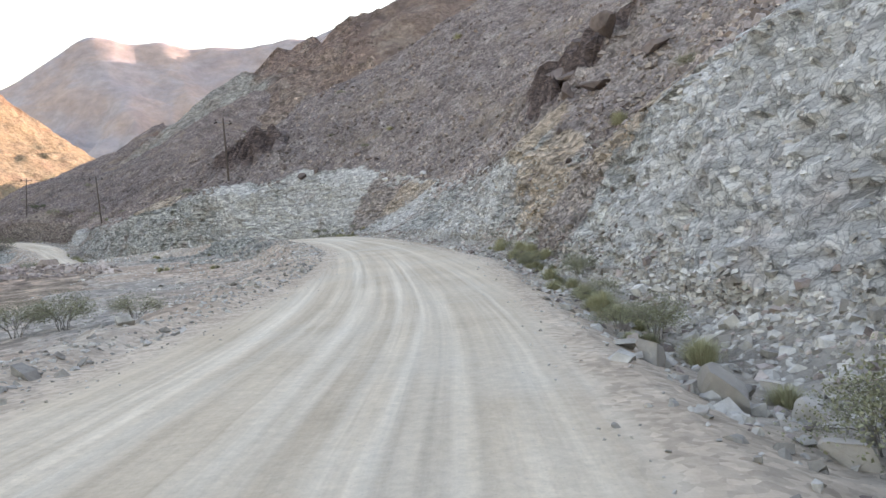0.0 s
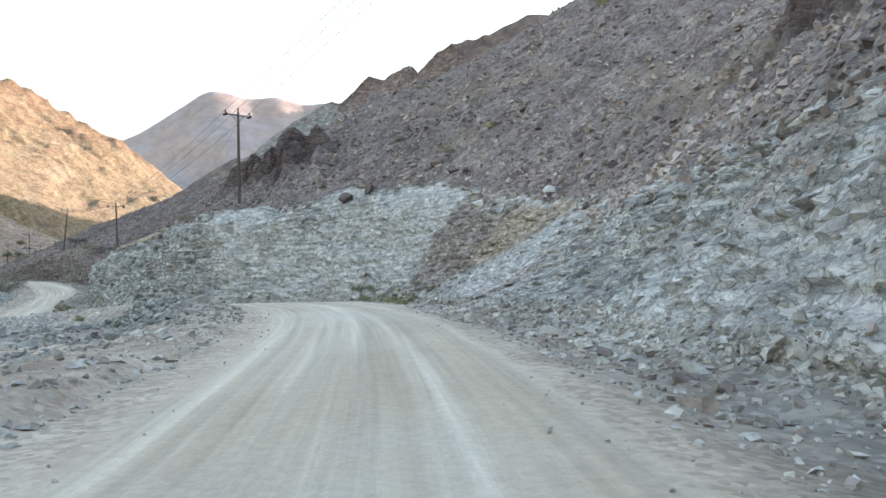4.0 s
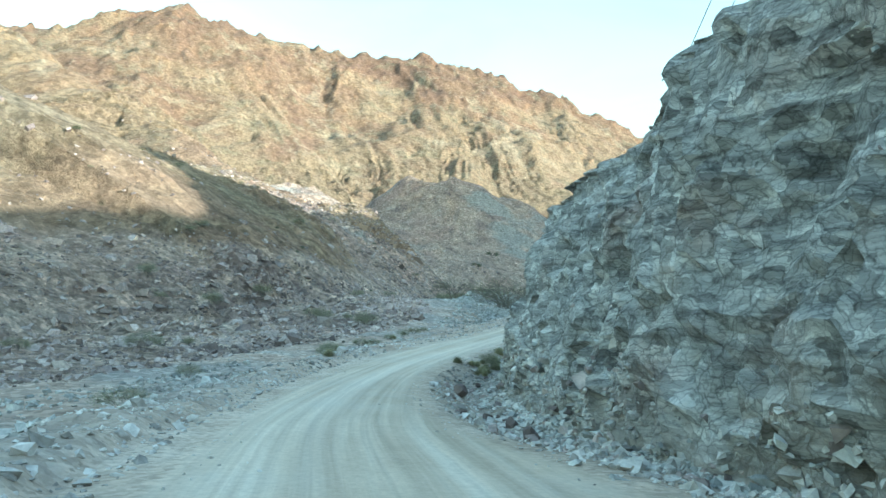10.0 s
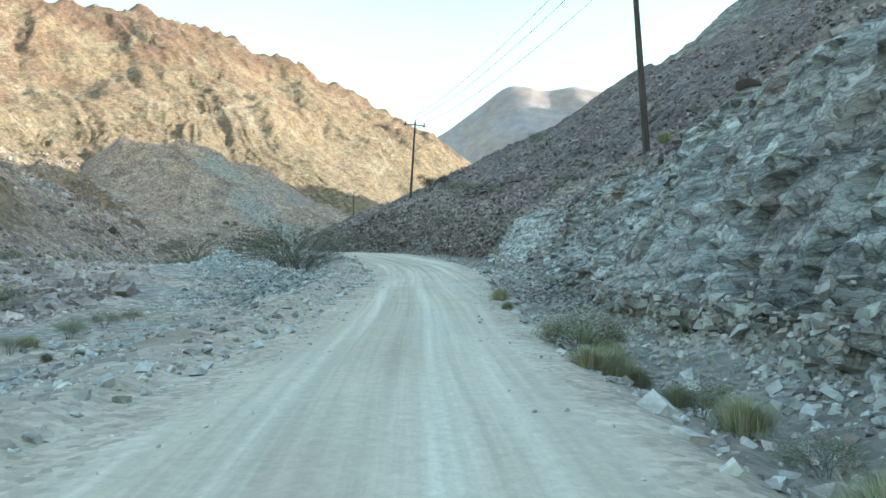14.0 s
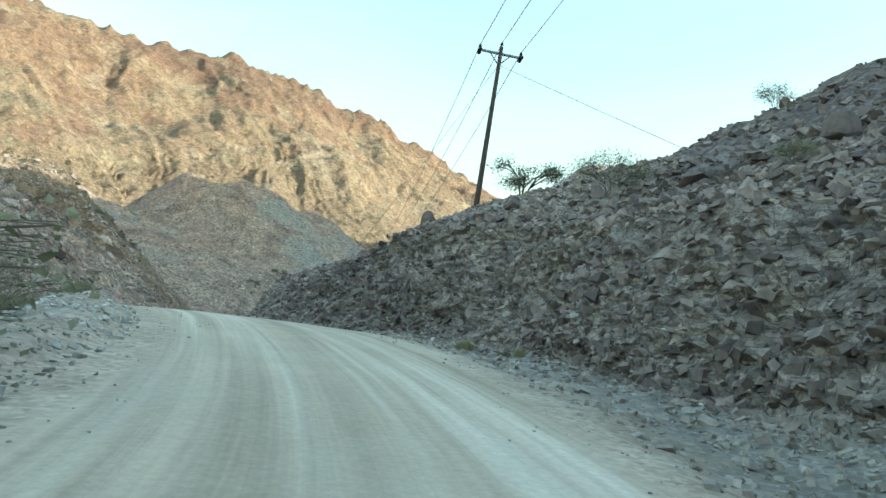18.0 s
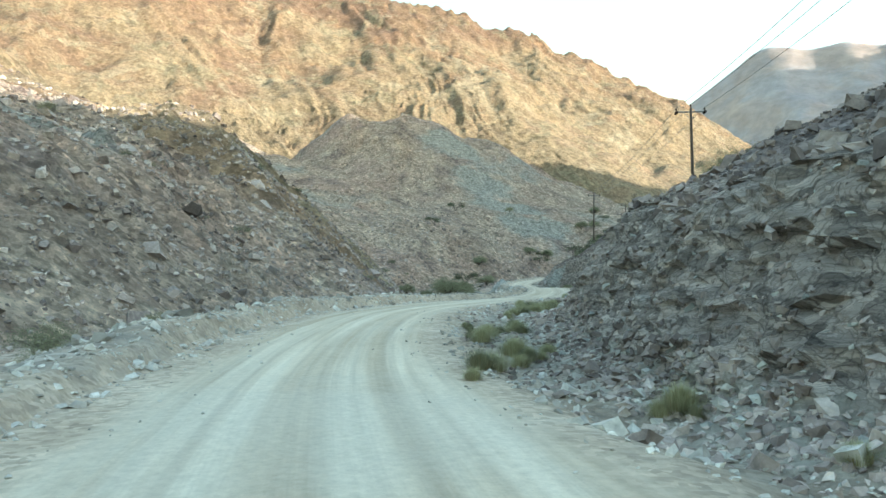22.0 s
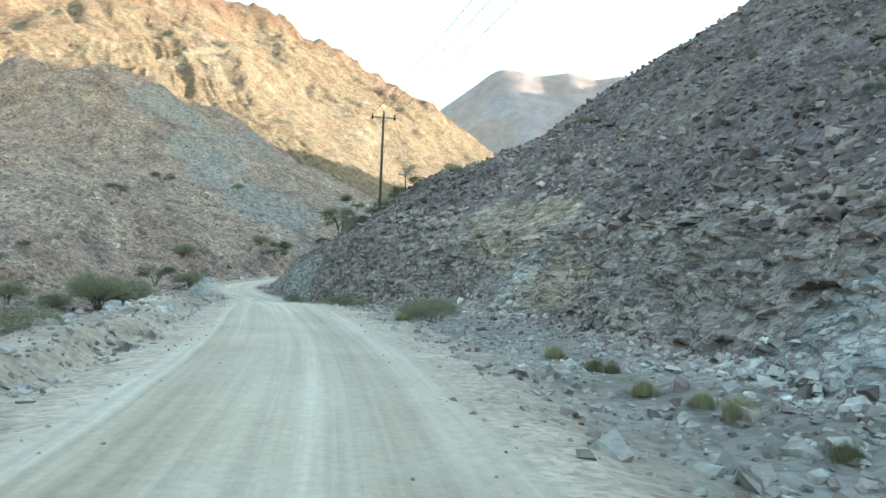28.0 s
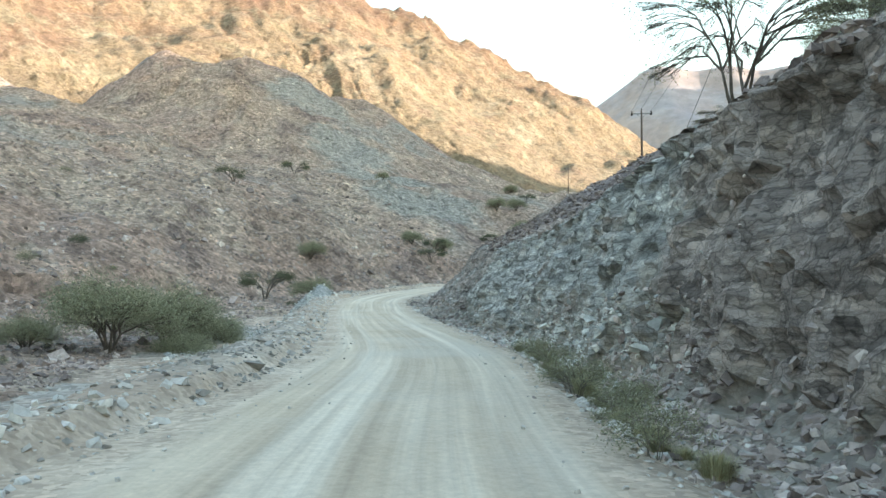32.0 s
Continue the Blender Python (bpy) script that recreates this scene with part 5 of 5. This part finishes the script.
def tree(name, seed, trunks, height, spread, leaves, leaf, flat_top, label, levels=4, leaf_size=0.1, bark=BARK, girth=0.026):
    """A hidden-away pattern of a tree or shrub: trunk and crown under one empty."""
    v, f, ends = branches(seed, trunks, height, spread, flat_top, levels, girth)
    root = tagged(new(name), label, "tree" if height > 2.4 else "shrub")
    part("trunk" if height > 2.4 else "woody_stem", wood_mesh("wood", v, f, bark), root)
    if leaves:
        part("crown" if height > 2.4 else "foliage", leaves_mesh("leaves", ends, spread, leaves, leaf_size, leaf, seed + 5, 0.45 if flat_top else 0.8), root)
    return root


def tuft_thing(seed, count, height, width, material, dry_count, label):
    root = tagged(new("grass_tuft"), label, "grass tuft", "tufts along the road")
    part("green_clump", blades_mesh("blades", count, height, height * 0.9, width, material, seed), root)
    part("dry_clump", blades_mesh("dry_blades", dry_count, height * 0.85, height, width, DRY, seed + 50), root)
    return root


used = set()


def put(pattern, p, scale, turn):
    """The pattern itself at its first place, copies of it afterwards."""
    m = Matrix.Translation(p) @ Matrix.Rotation(turn, 4, "Z") @ Matrix.Scale(scale, 4)
    if pattern.name in used:
        return copy_thing(pattern, m)
    used.add(pattern.name)
    pattern.matrix_basis = m
    return pattern


TUFTS = [tuft_thing(1, 1500, 0.5, 0.0038, LIME, 260, "low yellow-green grass tuft growing at the road's edge"), tuft_thing(2, 1300, 0.42, 0.0038, LIME, 360, "low yellow-green grass tuft growing at the road's edge"),
         tuft_thing(3, 1200, 0.45, 0.0038, SAGE, 420, "half-dry grey-green grass tuft among stones")]
SHRUBS = [tree("shrub", 11, 9, 1.0, 0.15, 4200, SAGE, False, "grey-green desert shrub among stones", 4, 0.026, TWIG, 0.01),
          tree("shrub", 12, 8, 1.0, 0.17, 3400, SAGE, False, "grey-green desert shrub among stones", 4, 0.028, TWIG, 0.01),
          tree("shrub", 13, 7, 0.9, 0.18, 4600, DARKLEAF, False, "dark green desert shrub on the rocky slope", 4, 0.03, TWIG, 0.01)]
BARE = tree("bare_shrub", 14, 16, 1.0, 0.1, 900, SAGE, False, "nearly leafless grey thorn shrub on the bank", 4, 0.022, TWIG, 0.0065)
pr = random.Random(5)
RIGHT_PLANTS = [("tuft", 26, 4.4, 0.6), ("tuft", 15, 3.5, 0.8), ("tuft", 11, 3.1, 0.9), ("shrub", 5, 3.4, 1.0), ("tuft", 38, 5.3, 0.6), ("tuft", 28, 4.7, 0.9), ("tuft", 27, 4.5, 0.9), ("tuft", 31, 5.1, 0.6),
                ("tuft", 78, 6.2, 1.0), ("tuft", 80, 6.6, 1.2), ("tuft", 73, 4.2, 0.8), ("tuft", 83, 7.6, 1.3), ("tuft", 86, 8.0, 1.2), ("tuft", 135, 2.6, 1.0), ("tuft", 136, 2.9, 1.2), ("tuft", 133, 2.7, 1.0)]
RIGHT_PLANTS += [("tuft", 148, 2.9, 0.9), ("tuft", 152, 3.2, 0.9), ("tuft", 176, 3.0, 0.7), ("tuft", 207, 6.6, 0.9), ("tuft", 206, 7.2, 0.8), ("tuft", 243, 3.9, 0.8), ("tuft", 236, 4.2, 0.9), ("tuft", 232, 4.3, 0.9), ("tuft", 228, 4.1, 0.9),
                 ("tuft", 225, 4.2, 0.8), ("tuft", 267, 3.4, 1.1), ("tuft", 250, 2.8, 0.9), ("tuft", 248, 3.8, 1.0), ("tuft", 245, 2.9, 0.9), ("tuft", 243, 3.0, 1.2), ("tuft", 269, 4.3, 0.8)]
RIGHT_PLANTS += [("tuft", 265, 4.4, 1.0), ("tuft", 262, 4.6, 1.2), ("tuft", 260, 4.4, 1.1), ("tuft", 257, 4.3, 1.1), ("tuft", 254, 3.9, 1.0), ("tuft", 306, 3.4, 0.8), ("tuft", 300, 2.9, 1.0), ("tuft", 297, 3.0, 1.0), ("tuft", 303, 3.6, 1.0),
                 ("shrub", 332, 5.6, 0.9), ("shrub", 335, 5.4, 0.75), ("shrub", 336, 6.6, 0.6), ("tuft", 333, 4.5, 0.7), ("tuft", 329, 4.0, 0.8), ("tuft", 352, 3.8, 0.7)]
RIGHT_PLANTS += [("tuft", 347, 3.7, 0.9), ("tuft", 349, 3.6, 0.8), ("tuft", 355, 3.5, 0.9), ("tuft", 361, 2.9, 1.0), ("tuft", 363, 3.1, 1.1), ("tuft", 383, 2.9, 0.9), ("tuft", 373, 2.7, 0.8), ("yellow", 35, 11.2, 1.2), ("yellow", 88, 36.9, 1.6),
                 ("shrub", 270, 15, 2.0), ("shrub", 272, 14, 1.6), ("shrub", 266, 13.6, 1.4), ("shrub", 210, 13.4, 1.6), ("yellow", 86, 19.6, 1.0), ("yellow", 168, 10, 1.0)]
LEFT_PLANTS = [("shrub", 27, -11.9, 1.3), ("shrub", 27, -9.5, 1.3), ("shrub", 26, -13.0, 1.2), ("tuft", 59, -13.9, 0.8), ("tuft", 55, -10.2, 0.8), ("tuft", 81, -8.1, 1.2), ("tuft", 140, -6.3, 1.0), ("tuft", 98, -6.1, 1.0),
               ("tuft", 138.5, -7.6, 1.3), ("tuft", 141, -8.2, 1.3), ("tuft", 131.8, -4.6, 1.1), ("shrub", 137, -6.7, 1.0), ("tuft", 146, -9.7, 1.2), ("tuft", 149, -9.2, 1.2), ("tuft", 159, -10.2, 1.0), ("shrub", 318, -9.5, 1.1), ("shrub", 326, -9, 1.2), ("shrub", 311, -8.6, 0.9), ("bare", 193, -6.7, 2.3), ("bare", 195.5, -7.4, 2.4), ("bare", 191.5, -7.6, 2.0), ("shrub", 240, -10, 2.2), ("shrub", 238, -8.8, 1.6), ("shrub", 250, -10.5, 1.0), ("shrub", 268, -18, 1.4), ("shrub", 262, -13, 1.0), ("shrub", 133, -12.7, 1.0), ("shrub", 121, -8.1, 1.2)]
LEFT_PLANTS += [("tuft", 318, -7.1, 1.0), ("tuft", 309, -6.7, 1.0), ("shrub", 342, -10.0, 1.8), ("shrub", 349, -12.0, 2.0), ("shrub", 251, -11.1, 1.4), ("tuft", 388, -6.4, 0.8), ("tuft", 393, -6.8, 0.8), ("shrub", 234, -7.6, 2.0), ("bare", 231, -9.0, 2.0)]
for kind_, s_, d_, z_ in RIGHT_PLANTS + LEFT_PLANTS:
    p_ = at_ground(s_, d_)
    if kind_ == "tuft":
        for _ in range(3):
            q_ = at_ground(s_ + pr.uniform(-1.0, 1.0) * z_, d_ + pr.uniform(-0.45, 0.45) * z_)
            put(pr.choice(TUFTS), q_, z_ * pr.uniform(0.75, 1.15), pr.uniform(0, 6.28))
    elif kind_ == "yellow":
        put(TUFTS[0], p_, z_ * 1.5, pr.uniform(0, 6.28))
    elif kind_ == "bare":
        put(BARE, p_, z_, pr.uniform(0, 6.28))
    else:
        put(pr.choice(SHRUBS[:2]), p_, z_, pr.uniform(0, 6.28))
# strips of grass and low shrubs along the ditch
for s0_, s1_, d0_, d1_, n_, mix_ in ((134, 153, 3.0, 2.9, 16, 0.15), (258, 282, 5.1, 5.8, 26, 0.05), (79, 90, 9.0, 9.2, 12, 0.1), (12, 22, 3.1, 4.3, 10, 0.1), (27, 40, 5.0, 5.8, 10, 0.15), (310, 321, 5.0, 5.6, 8, 0.2), (369, 381, 2.75, 2.9, 9, 0.2), (222, 232, -4.6, -4.4, 5, 0.7), (146, 170, -11.5, -12.5, 9, 0.6), (256, 284, 4.2, 5.4, 17, 0.1), (369, 387, 2.5, 2.9, 11, 0.2), (341, 354, 4.2, 4.0, 12, 0.75), (296, 301, 2.7, 2.8, 5, 0.1), (5, 32, 3.0, 4.9, 14, 0.25), (74, 88, 4.6, 8.0, 12, 0.1), (131, 160, 2.3, 2.0, 10, 0.2), (329, 334, 4.4, 5.0, 5, 0.6), (236, 250, 1.9, 3.6, 8, 0.1)):
    for i_ in range(n_):
        u_ = (i_ + pr.random()) / n_
        q_ = at_ground(s0_ + (s1_ - s0_) * u_, d0_ + (d1_ - d0_) * u_ + pr.gauss(0, 0.3))
        if pr.random() < mix_:
            put(pr.choice(SHRUBS[:2]), q_, pr.uniform(0.45, 0.9), pr.uniform(0, 6.28))
        else:
            put(pr.choice(TUFTS), q_, pr.uniform(0.7, 1.3), pr.uniform(0, 6.28))
for s_, d_, z_ in ((268, 10.2, 1.3), (270, 10.8, 1.1), (277, 12.6, 1.5), (275, 11.8, 1.2), (264, 9.2, 0.9), (305, 7.2, 0.9), (213, 25.8, 1.6), (201, 12.2, 1.0), (376, 8.2, 1.2), (378, 8.6, 1.0)):
    put(pr.choice(SHRUBS[:2]), at_ground(s_, d_), z_, s_)
# shrubs dotted over the slopes
for _ in range(75):
    s_ = pr.uniform(10, 440)
    d_ = np.interp(s_, RTAB[:, 0], RTAB[:, 2]) + 1 + pr.expovariate(1 / 12)
    put(pr.choice(SHRUBS + TUFTS[2:]), at_ground(s_, d_), pr.uniform(0.4, 0.95), pr.uniform(0, 6.28))
for _ in range(110):
    s_, d_ = pr.uniform(90, 480), -(20 + pr.expovariate(1 / 34))
    c_, n_ = road_at(s_)
    x_, y_ = c_[0, 0] + n_[0, 0] * d_, c_[0, 1] + n_[0, 1] * d_
    if -440 < x_ < -20 and 35 < y_ < 560:
        put(pr.choice(SHRUBS), Vector((x_, y_, float(terrain(np.array([x_]), np.array([y_]))[0]) - 0.05)), pr.uniform(0.6, 1.7), pr.uniform(0, 6.28))

# ---- trees ----
ACACIA = tree("acacia_tree", 21, 3, 3.0, 0.34, 3800, DARKLEAF, True, "flat-topped acacia tree on the rocky crest", 4, 0.07)
put(ACACIA, at_ground(219.5, 15.6), 0.85, 0.6)
BIG = tree("acacia_tree", 27, 5, 4.4, 0.35, 6000, SAGE, True, "sparse grey acacia tree leaning over the rock cut", 7, 0.04, BARK, 0.014)
put(BIG, at_ground(379.4, 6.95) - Vector((0, 0, 0.1)), 0.8, 0.3)
put(BIG, at_ground(384, 23.5), 0.55, 2.1)
put(BIG, at_ground(389, 12.0), 0.4, 4.1)
for s_, d_, z_ in ((374, 7.6, 1.3), (375.5, 7.6, 1.2), (373, 7.9, 1.5), (371.5, 8.0, 1.5), (376.6, 7.7, 1.0), (372, 8.3, 1.3), (373.5, 8.0, 1.1), (370.5, 8.6, 1.2), (371, 9.4, 1.9), (373, 10.6, 2.2), (370, 11.6, 2.0), (374, 8.8, 1.5), (368, 12.6, 1.8), (386, 15.5, 1.4), (376, 12.0, 1.8)):
    put(SHRUBS[2] if d_ > 8.2 else SHRUBS[1], at_ground(s_, d_), z_ if d_ > 8.2 else z_ * 0.6, s_)
ROUND = tree("acacia_tree", 23, 3, 3.6, 0.42, 11000, DARKLEAF, True, "dark green rounded acacia tree in the stream bed", 4, 0.055)
PALE_SAGE = leaf_material("pale_sage_leaves", (0.18, 0.185, 0.115), (0.34, 0.345, 0.225))
FULL = tree("acacia_tree", 24, 7, 3.2, 0.5, 30000, PALE_SAGE, False, "broad bushy grey-green acacia tree beside the stream bed", 5, 0.058)


def on_land(x, y):
    return Vector((x, y, float(terrain(np.array([x]), np.array([y]))[0]) - 0.08))


put(ROUND, on_land(-290.5, 356.3), 1.35, 0.2)
put(FULL, on_land(-305, 378), 0.9, 1.0)
put(FULL, at_ground(427, -15.6), 0.8, 0.4)
for x_, y_, z_, w_ in ((-256, 323.5, 1.0, 2.4), (-250.5, 317, 0.85, 4.0), (-252.8, 312.5, 1.6, 5.0), (-255.6, 308, 0.8, 0.5), (-254.3, 318, 1.5, 1.5), (-258, 303, 0.9, 3.1)):
    put(FULL, on_land(x_, y_), z_, w_)
put(FULL, on_land(-285.2, 360.8), 1.1, 2.2)
put(SHRUBS[2], on_land(-299.4, 332.8), 3.2, 1.0)
put(SHRUBS[0], on_land(-289, 322), 1.6, 1.0)
for k_ in range(26):
    x_, y_ = -300 + pr.gauss(0, 26), 440 + pr.gauss(0, 34)
    put(pr.choice((ROUND, FULL)), on_land(x_, y_), pr.uniform(0.6, 1.2), pr.uniform(0, 6.28))

# ---- poles and overhead lines ----
POLE_WOOD = Mat("weathered_pole_wood", 0.9)
POLE_WOOD = POLE_WOOD.done(POLE_WOOD.ramp(POLE_WOOD.noise(2, 6, 0.6, POLE_WOOD.pos((6, 6, 0.5))), (0.3, (0.06, 0.047, 0.04)), (0.7, (0.13, 0.105, 0.09))), POLE_WOOD.noise(10, 5, 0.6, POLE_WOOD.pos((6, 6, 0.4))), 0.5, 0.02)
STEEL = Mat("dull_galvanised_steel", 0.55)
STEEL.b.inputs["Metallic"].default_value = 0.7
STEEL = STEEL.done(STEEL.ramp(STEEL.noise(8, 5), (0.3, (0.16, 0.16, 0.165)), (0.7, (0.28, 0.28, 0.29))))
CERAMIC = Mat("dark_brown_glazed_insulator", 0.25)
CERAMIC = CERAMIC.done(CERAMIC.ramp(CERAMIC.noise(5, 3), (0.3, (0.03, 0.022, 0.02)), (0.7, (0.05, 0.035, 0.03))))
CABLE = Mat("grey_aluminium_cable", 0.5)
CABLE = CABLE.done(CABLE.ramp(CABLE.noise(2, 3), (0.3, (0.1, 0.1, 0.1)), (0.7, (0.17, 0.17, 0.17))))
ARM, POLE_H = 1.22, 9.2


def bm_part(name, bm, material, parent, label="", smooth_faces=True):
    me = bpy.data.meshes.new(name)
    for f_ in bm.faces:
        f_.smooth = smooth_faces
    bm.to_mesh(me)
    bm.free()
    me.materials.append(material)
    return part(name, me, parent, label)


def box_bm(lo, hi, bevel=0.008, m=None):
    bm = bmesh.new()
    bmesh.ops.create_cube(bm, size=1.0)
    for v in bm.verts:
        v.co = Vector((lo[i] + (hi[i] - lo[i]) * (v.co[i] + 0.5) for i in range(3)))
    bmesh.ops.bevel(bm, geom=bm.edges[:], offset=bevel, segments=1, affect="EDGES")
    if m:
        bm.transform(m)
    return bm


def lathe_bm(profile, sides=12, m=None):
    bm = bmesh.new()
    rings = [[bm.verts.new((r * math.cos(6.28318 * i / sides), r * math.sin(6.28318 * i / sides), z)) for i in range(sides)] for r, z in profile]
    for a, b in zip(rings, rings[1:]):
        for i in range(sides):
            bm.faces.new((a[i], a[(i + 1) % sides], b[(i + 1) % sides], b[i]))
    bm.faces.new(rings[0][::-1])
    bm.faces.new(rings[-1])
    if m:
        bm.transform(m)
    return bm


PIN = [(0.018, 0.0), (0.018, 0.10), (0.085, 0.11), (0.095, 0.14), (0.05, 0.17), (0.075, 0.2), (0.06, 0.25), (0.03, 0.28)]
DISC = [(0.02, 0.0), (0.03, 0.03), (0.11, 0.05), (0.12, 0.08), (0.04, 0.11), (0.04, 0.14), (0.11, 0.16), (0.12, 0.19), (0.04, 0.22), (0.02, 0.26)]


def utility_pole(label):
    root = tagged(new("utility_pole"), label, "utility pole", "poles of the overhead line")
    bm_part("pole", lathe_bm([(0.16, -2.2), (0.15, 0.0), (0.135, 3.0), (0.115, 6.5), (0.098, POLE_H + 0.1), (0.06, POLE_H + 0.14)], 14), POLE_WOOD, root)
    bm_part("crossarm", box_bm((-ARM, 0.10, POLE_H - 0.26), (ARM, 0.2, POLE_H - 0.14)), STEEL, root, "dark steel crossarm", False)
    for sgn in (-1, 1):
        v_, f_ = [], []
        limb(v_, f_, (sgn * 0.09, 0.15, POLE_H - 0.75), (sgn * 0.52, 0.15, POLE_H - 0.26), 0.028, 0.028, 6)
        part("brace", wood_mesh("brace", v_, f_, STEEL), root)
    for x_ in (-ARM + 0.1, 0.0, ARM - 0.1):
        up_ = POLE_H + 0.12 if x_ == 0 else POLE_H - 0.14
        bm_part("pin_insulator", lathe_bm(PIN, 12, Matrix.Translation((x_, 0.15 if x_ else 0, up_))), CERAMIC, root)
    for x_ in (-ARM + 0.1, ARM - 0.1):
        for s2 in (-1, 1):
            bm_part("strain_insulator", lathe_bm(DISC, 12, Matrix.Translation((x_, 0.15 + 0.06 * s2, POLE_H - 0.22)) @ Matrix.Rotation(-s2 * 1.75, 4, "X")), CERAMIC, root)
    return root


ANCHORS = {"old": Vector((30, 62, 0)), "a": Vector((-27.6, 100.9, 0)), "c": Vector((-64.9, 145.7, 0)), "d": Vector((-102.9, 189.4, 0)), "e": Vector((-145.7, 237.7, 0)), "f": Vector((-203.9, 305.95, 0)), "g": Vector((-237.4, 369.1, 0))}
TOPZ = {"old": 46.0, "a": 19.5, "c": 18.7, "d": 25.1, "e": 25.7, "f": 29.9, "g": 35.3}
ORDER = ["old", "a", "c", "d", "e", "f", "g"]
LEAN = {"d": 4.5, "c": -2.0, "f": 1.5}
first = utility_pole("weathered wooden utility pole with steel crossarm and dark insulators")
POSES = {}
for i_, k_ in enumerate(ORDER):
    a_, b_ = ANCHORS[ORDER[max(i_ - 1, 0)]], ANCHORS[ORDER[min(i_ + 1, len(ORDER) - 1)]]
    p_ = ANCHORS[k_]
    z_ = TOPZ[k_] - POLE_H
    m_ = Matrix.Translation((p_.x, p_.y, z_)) @ Matrix.Rotation(math.atan2(-(b_.x - a_.x), b_.y - a_.y), 4, "Z") @ Matrix.Rotation(radians(LEAN.get(k_, 0)), 4, "Y")
    POSES[k_] = m_
    if i_ == 0:
        first.matrix_basis = m_
    else:
        copy_thing(first, m_)
for x_, y_ in ((-292, 452), (-330, 520)):
    p_ = on_land(x_, y_)
    copy_thing(first, Matrix.Translation(p_) @ Matrix.Rotation(0.6, 4, "Z"))


def cable(name, a, b, sag, radius, label, category, group):
    v_, f_ = [], []
    pts = [a.lerp(b, i / 14) - Vector((0, 0, sag * 4 * (i / 14) * (1 - i / 14))) for i in range(15)]
    for p_, q_ in zip(pts, pts[1:]):
        limb(v_, f_, p_, q_, radius, radius, 4)
    ob = new(name, wood_mesh(name, v_, f_, CABLE))
    return tagged(ob, label, category, group)


for k_, l_ in zip(ORDER, ORDER[1:]):
    for x_ in (-ARM + 0.1, 0.0, ARM - 0.1):
        h_ = POLE_H + 0.38 if x_ == 0 else POLE_H + 0.12
        y_ = 0.0 if x_ == 0 else 0.15
        cable("overhead_cable", POSES[k_] @ Vector((x_, y_, h_)), POSES[l_] @ Vector((x_, y_, h_)), 0.9, 0.019, "thin grey cable hanging between the utility poles", "cable", "overhead cables")
for k_, s_, d_ in (("d", 228, 9.0), ("d", 208, 17.0), ("f", 388, 9.0), ("f", 372, 17.0), ("a", 110, 8.0)):
    cable("stay_wire", POSES[k_] @ Vector((0, 0, POLE_H - 0.9)), at_ground(s_, d_) - Vector((0, 0, 0.1)), 0.02, 0.011, "thin steel stay wire from pole to ground", "wire", "stay wires")
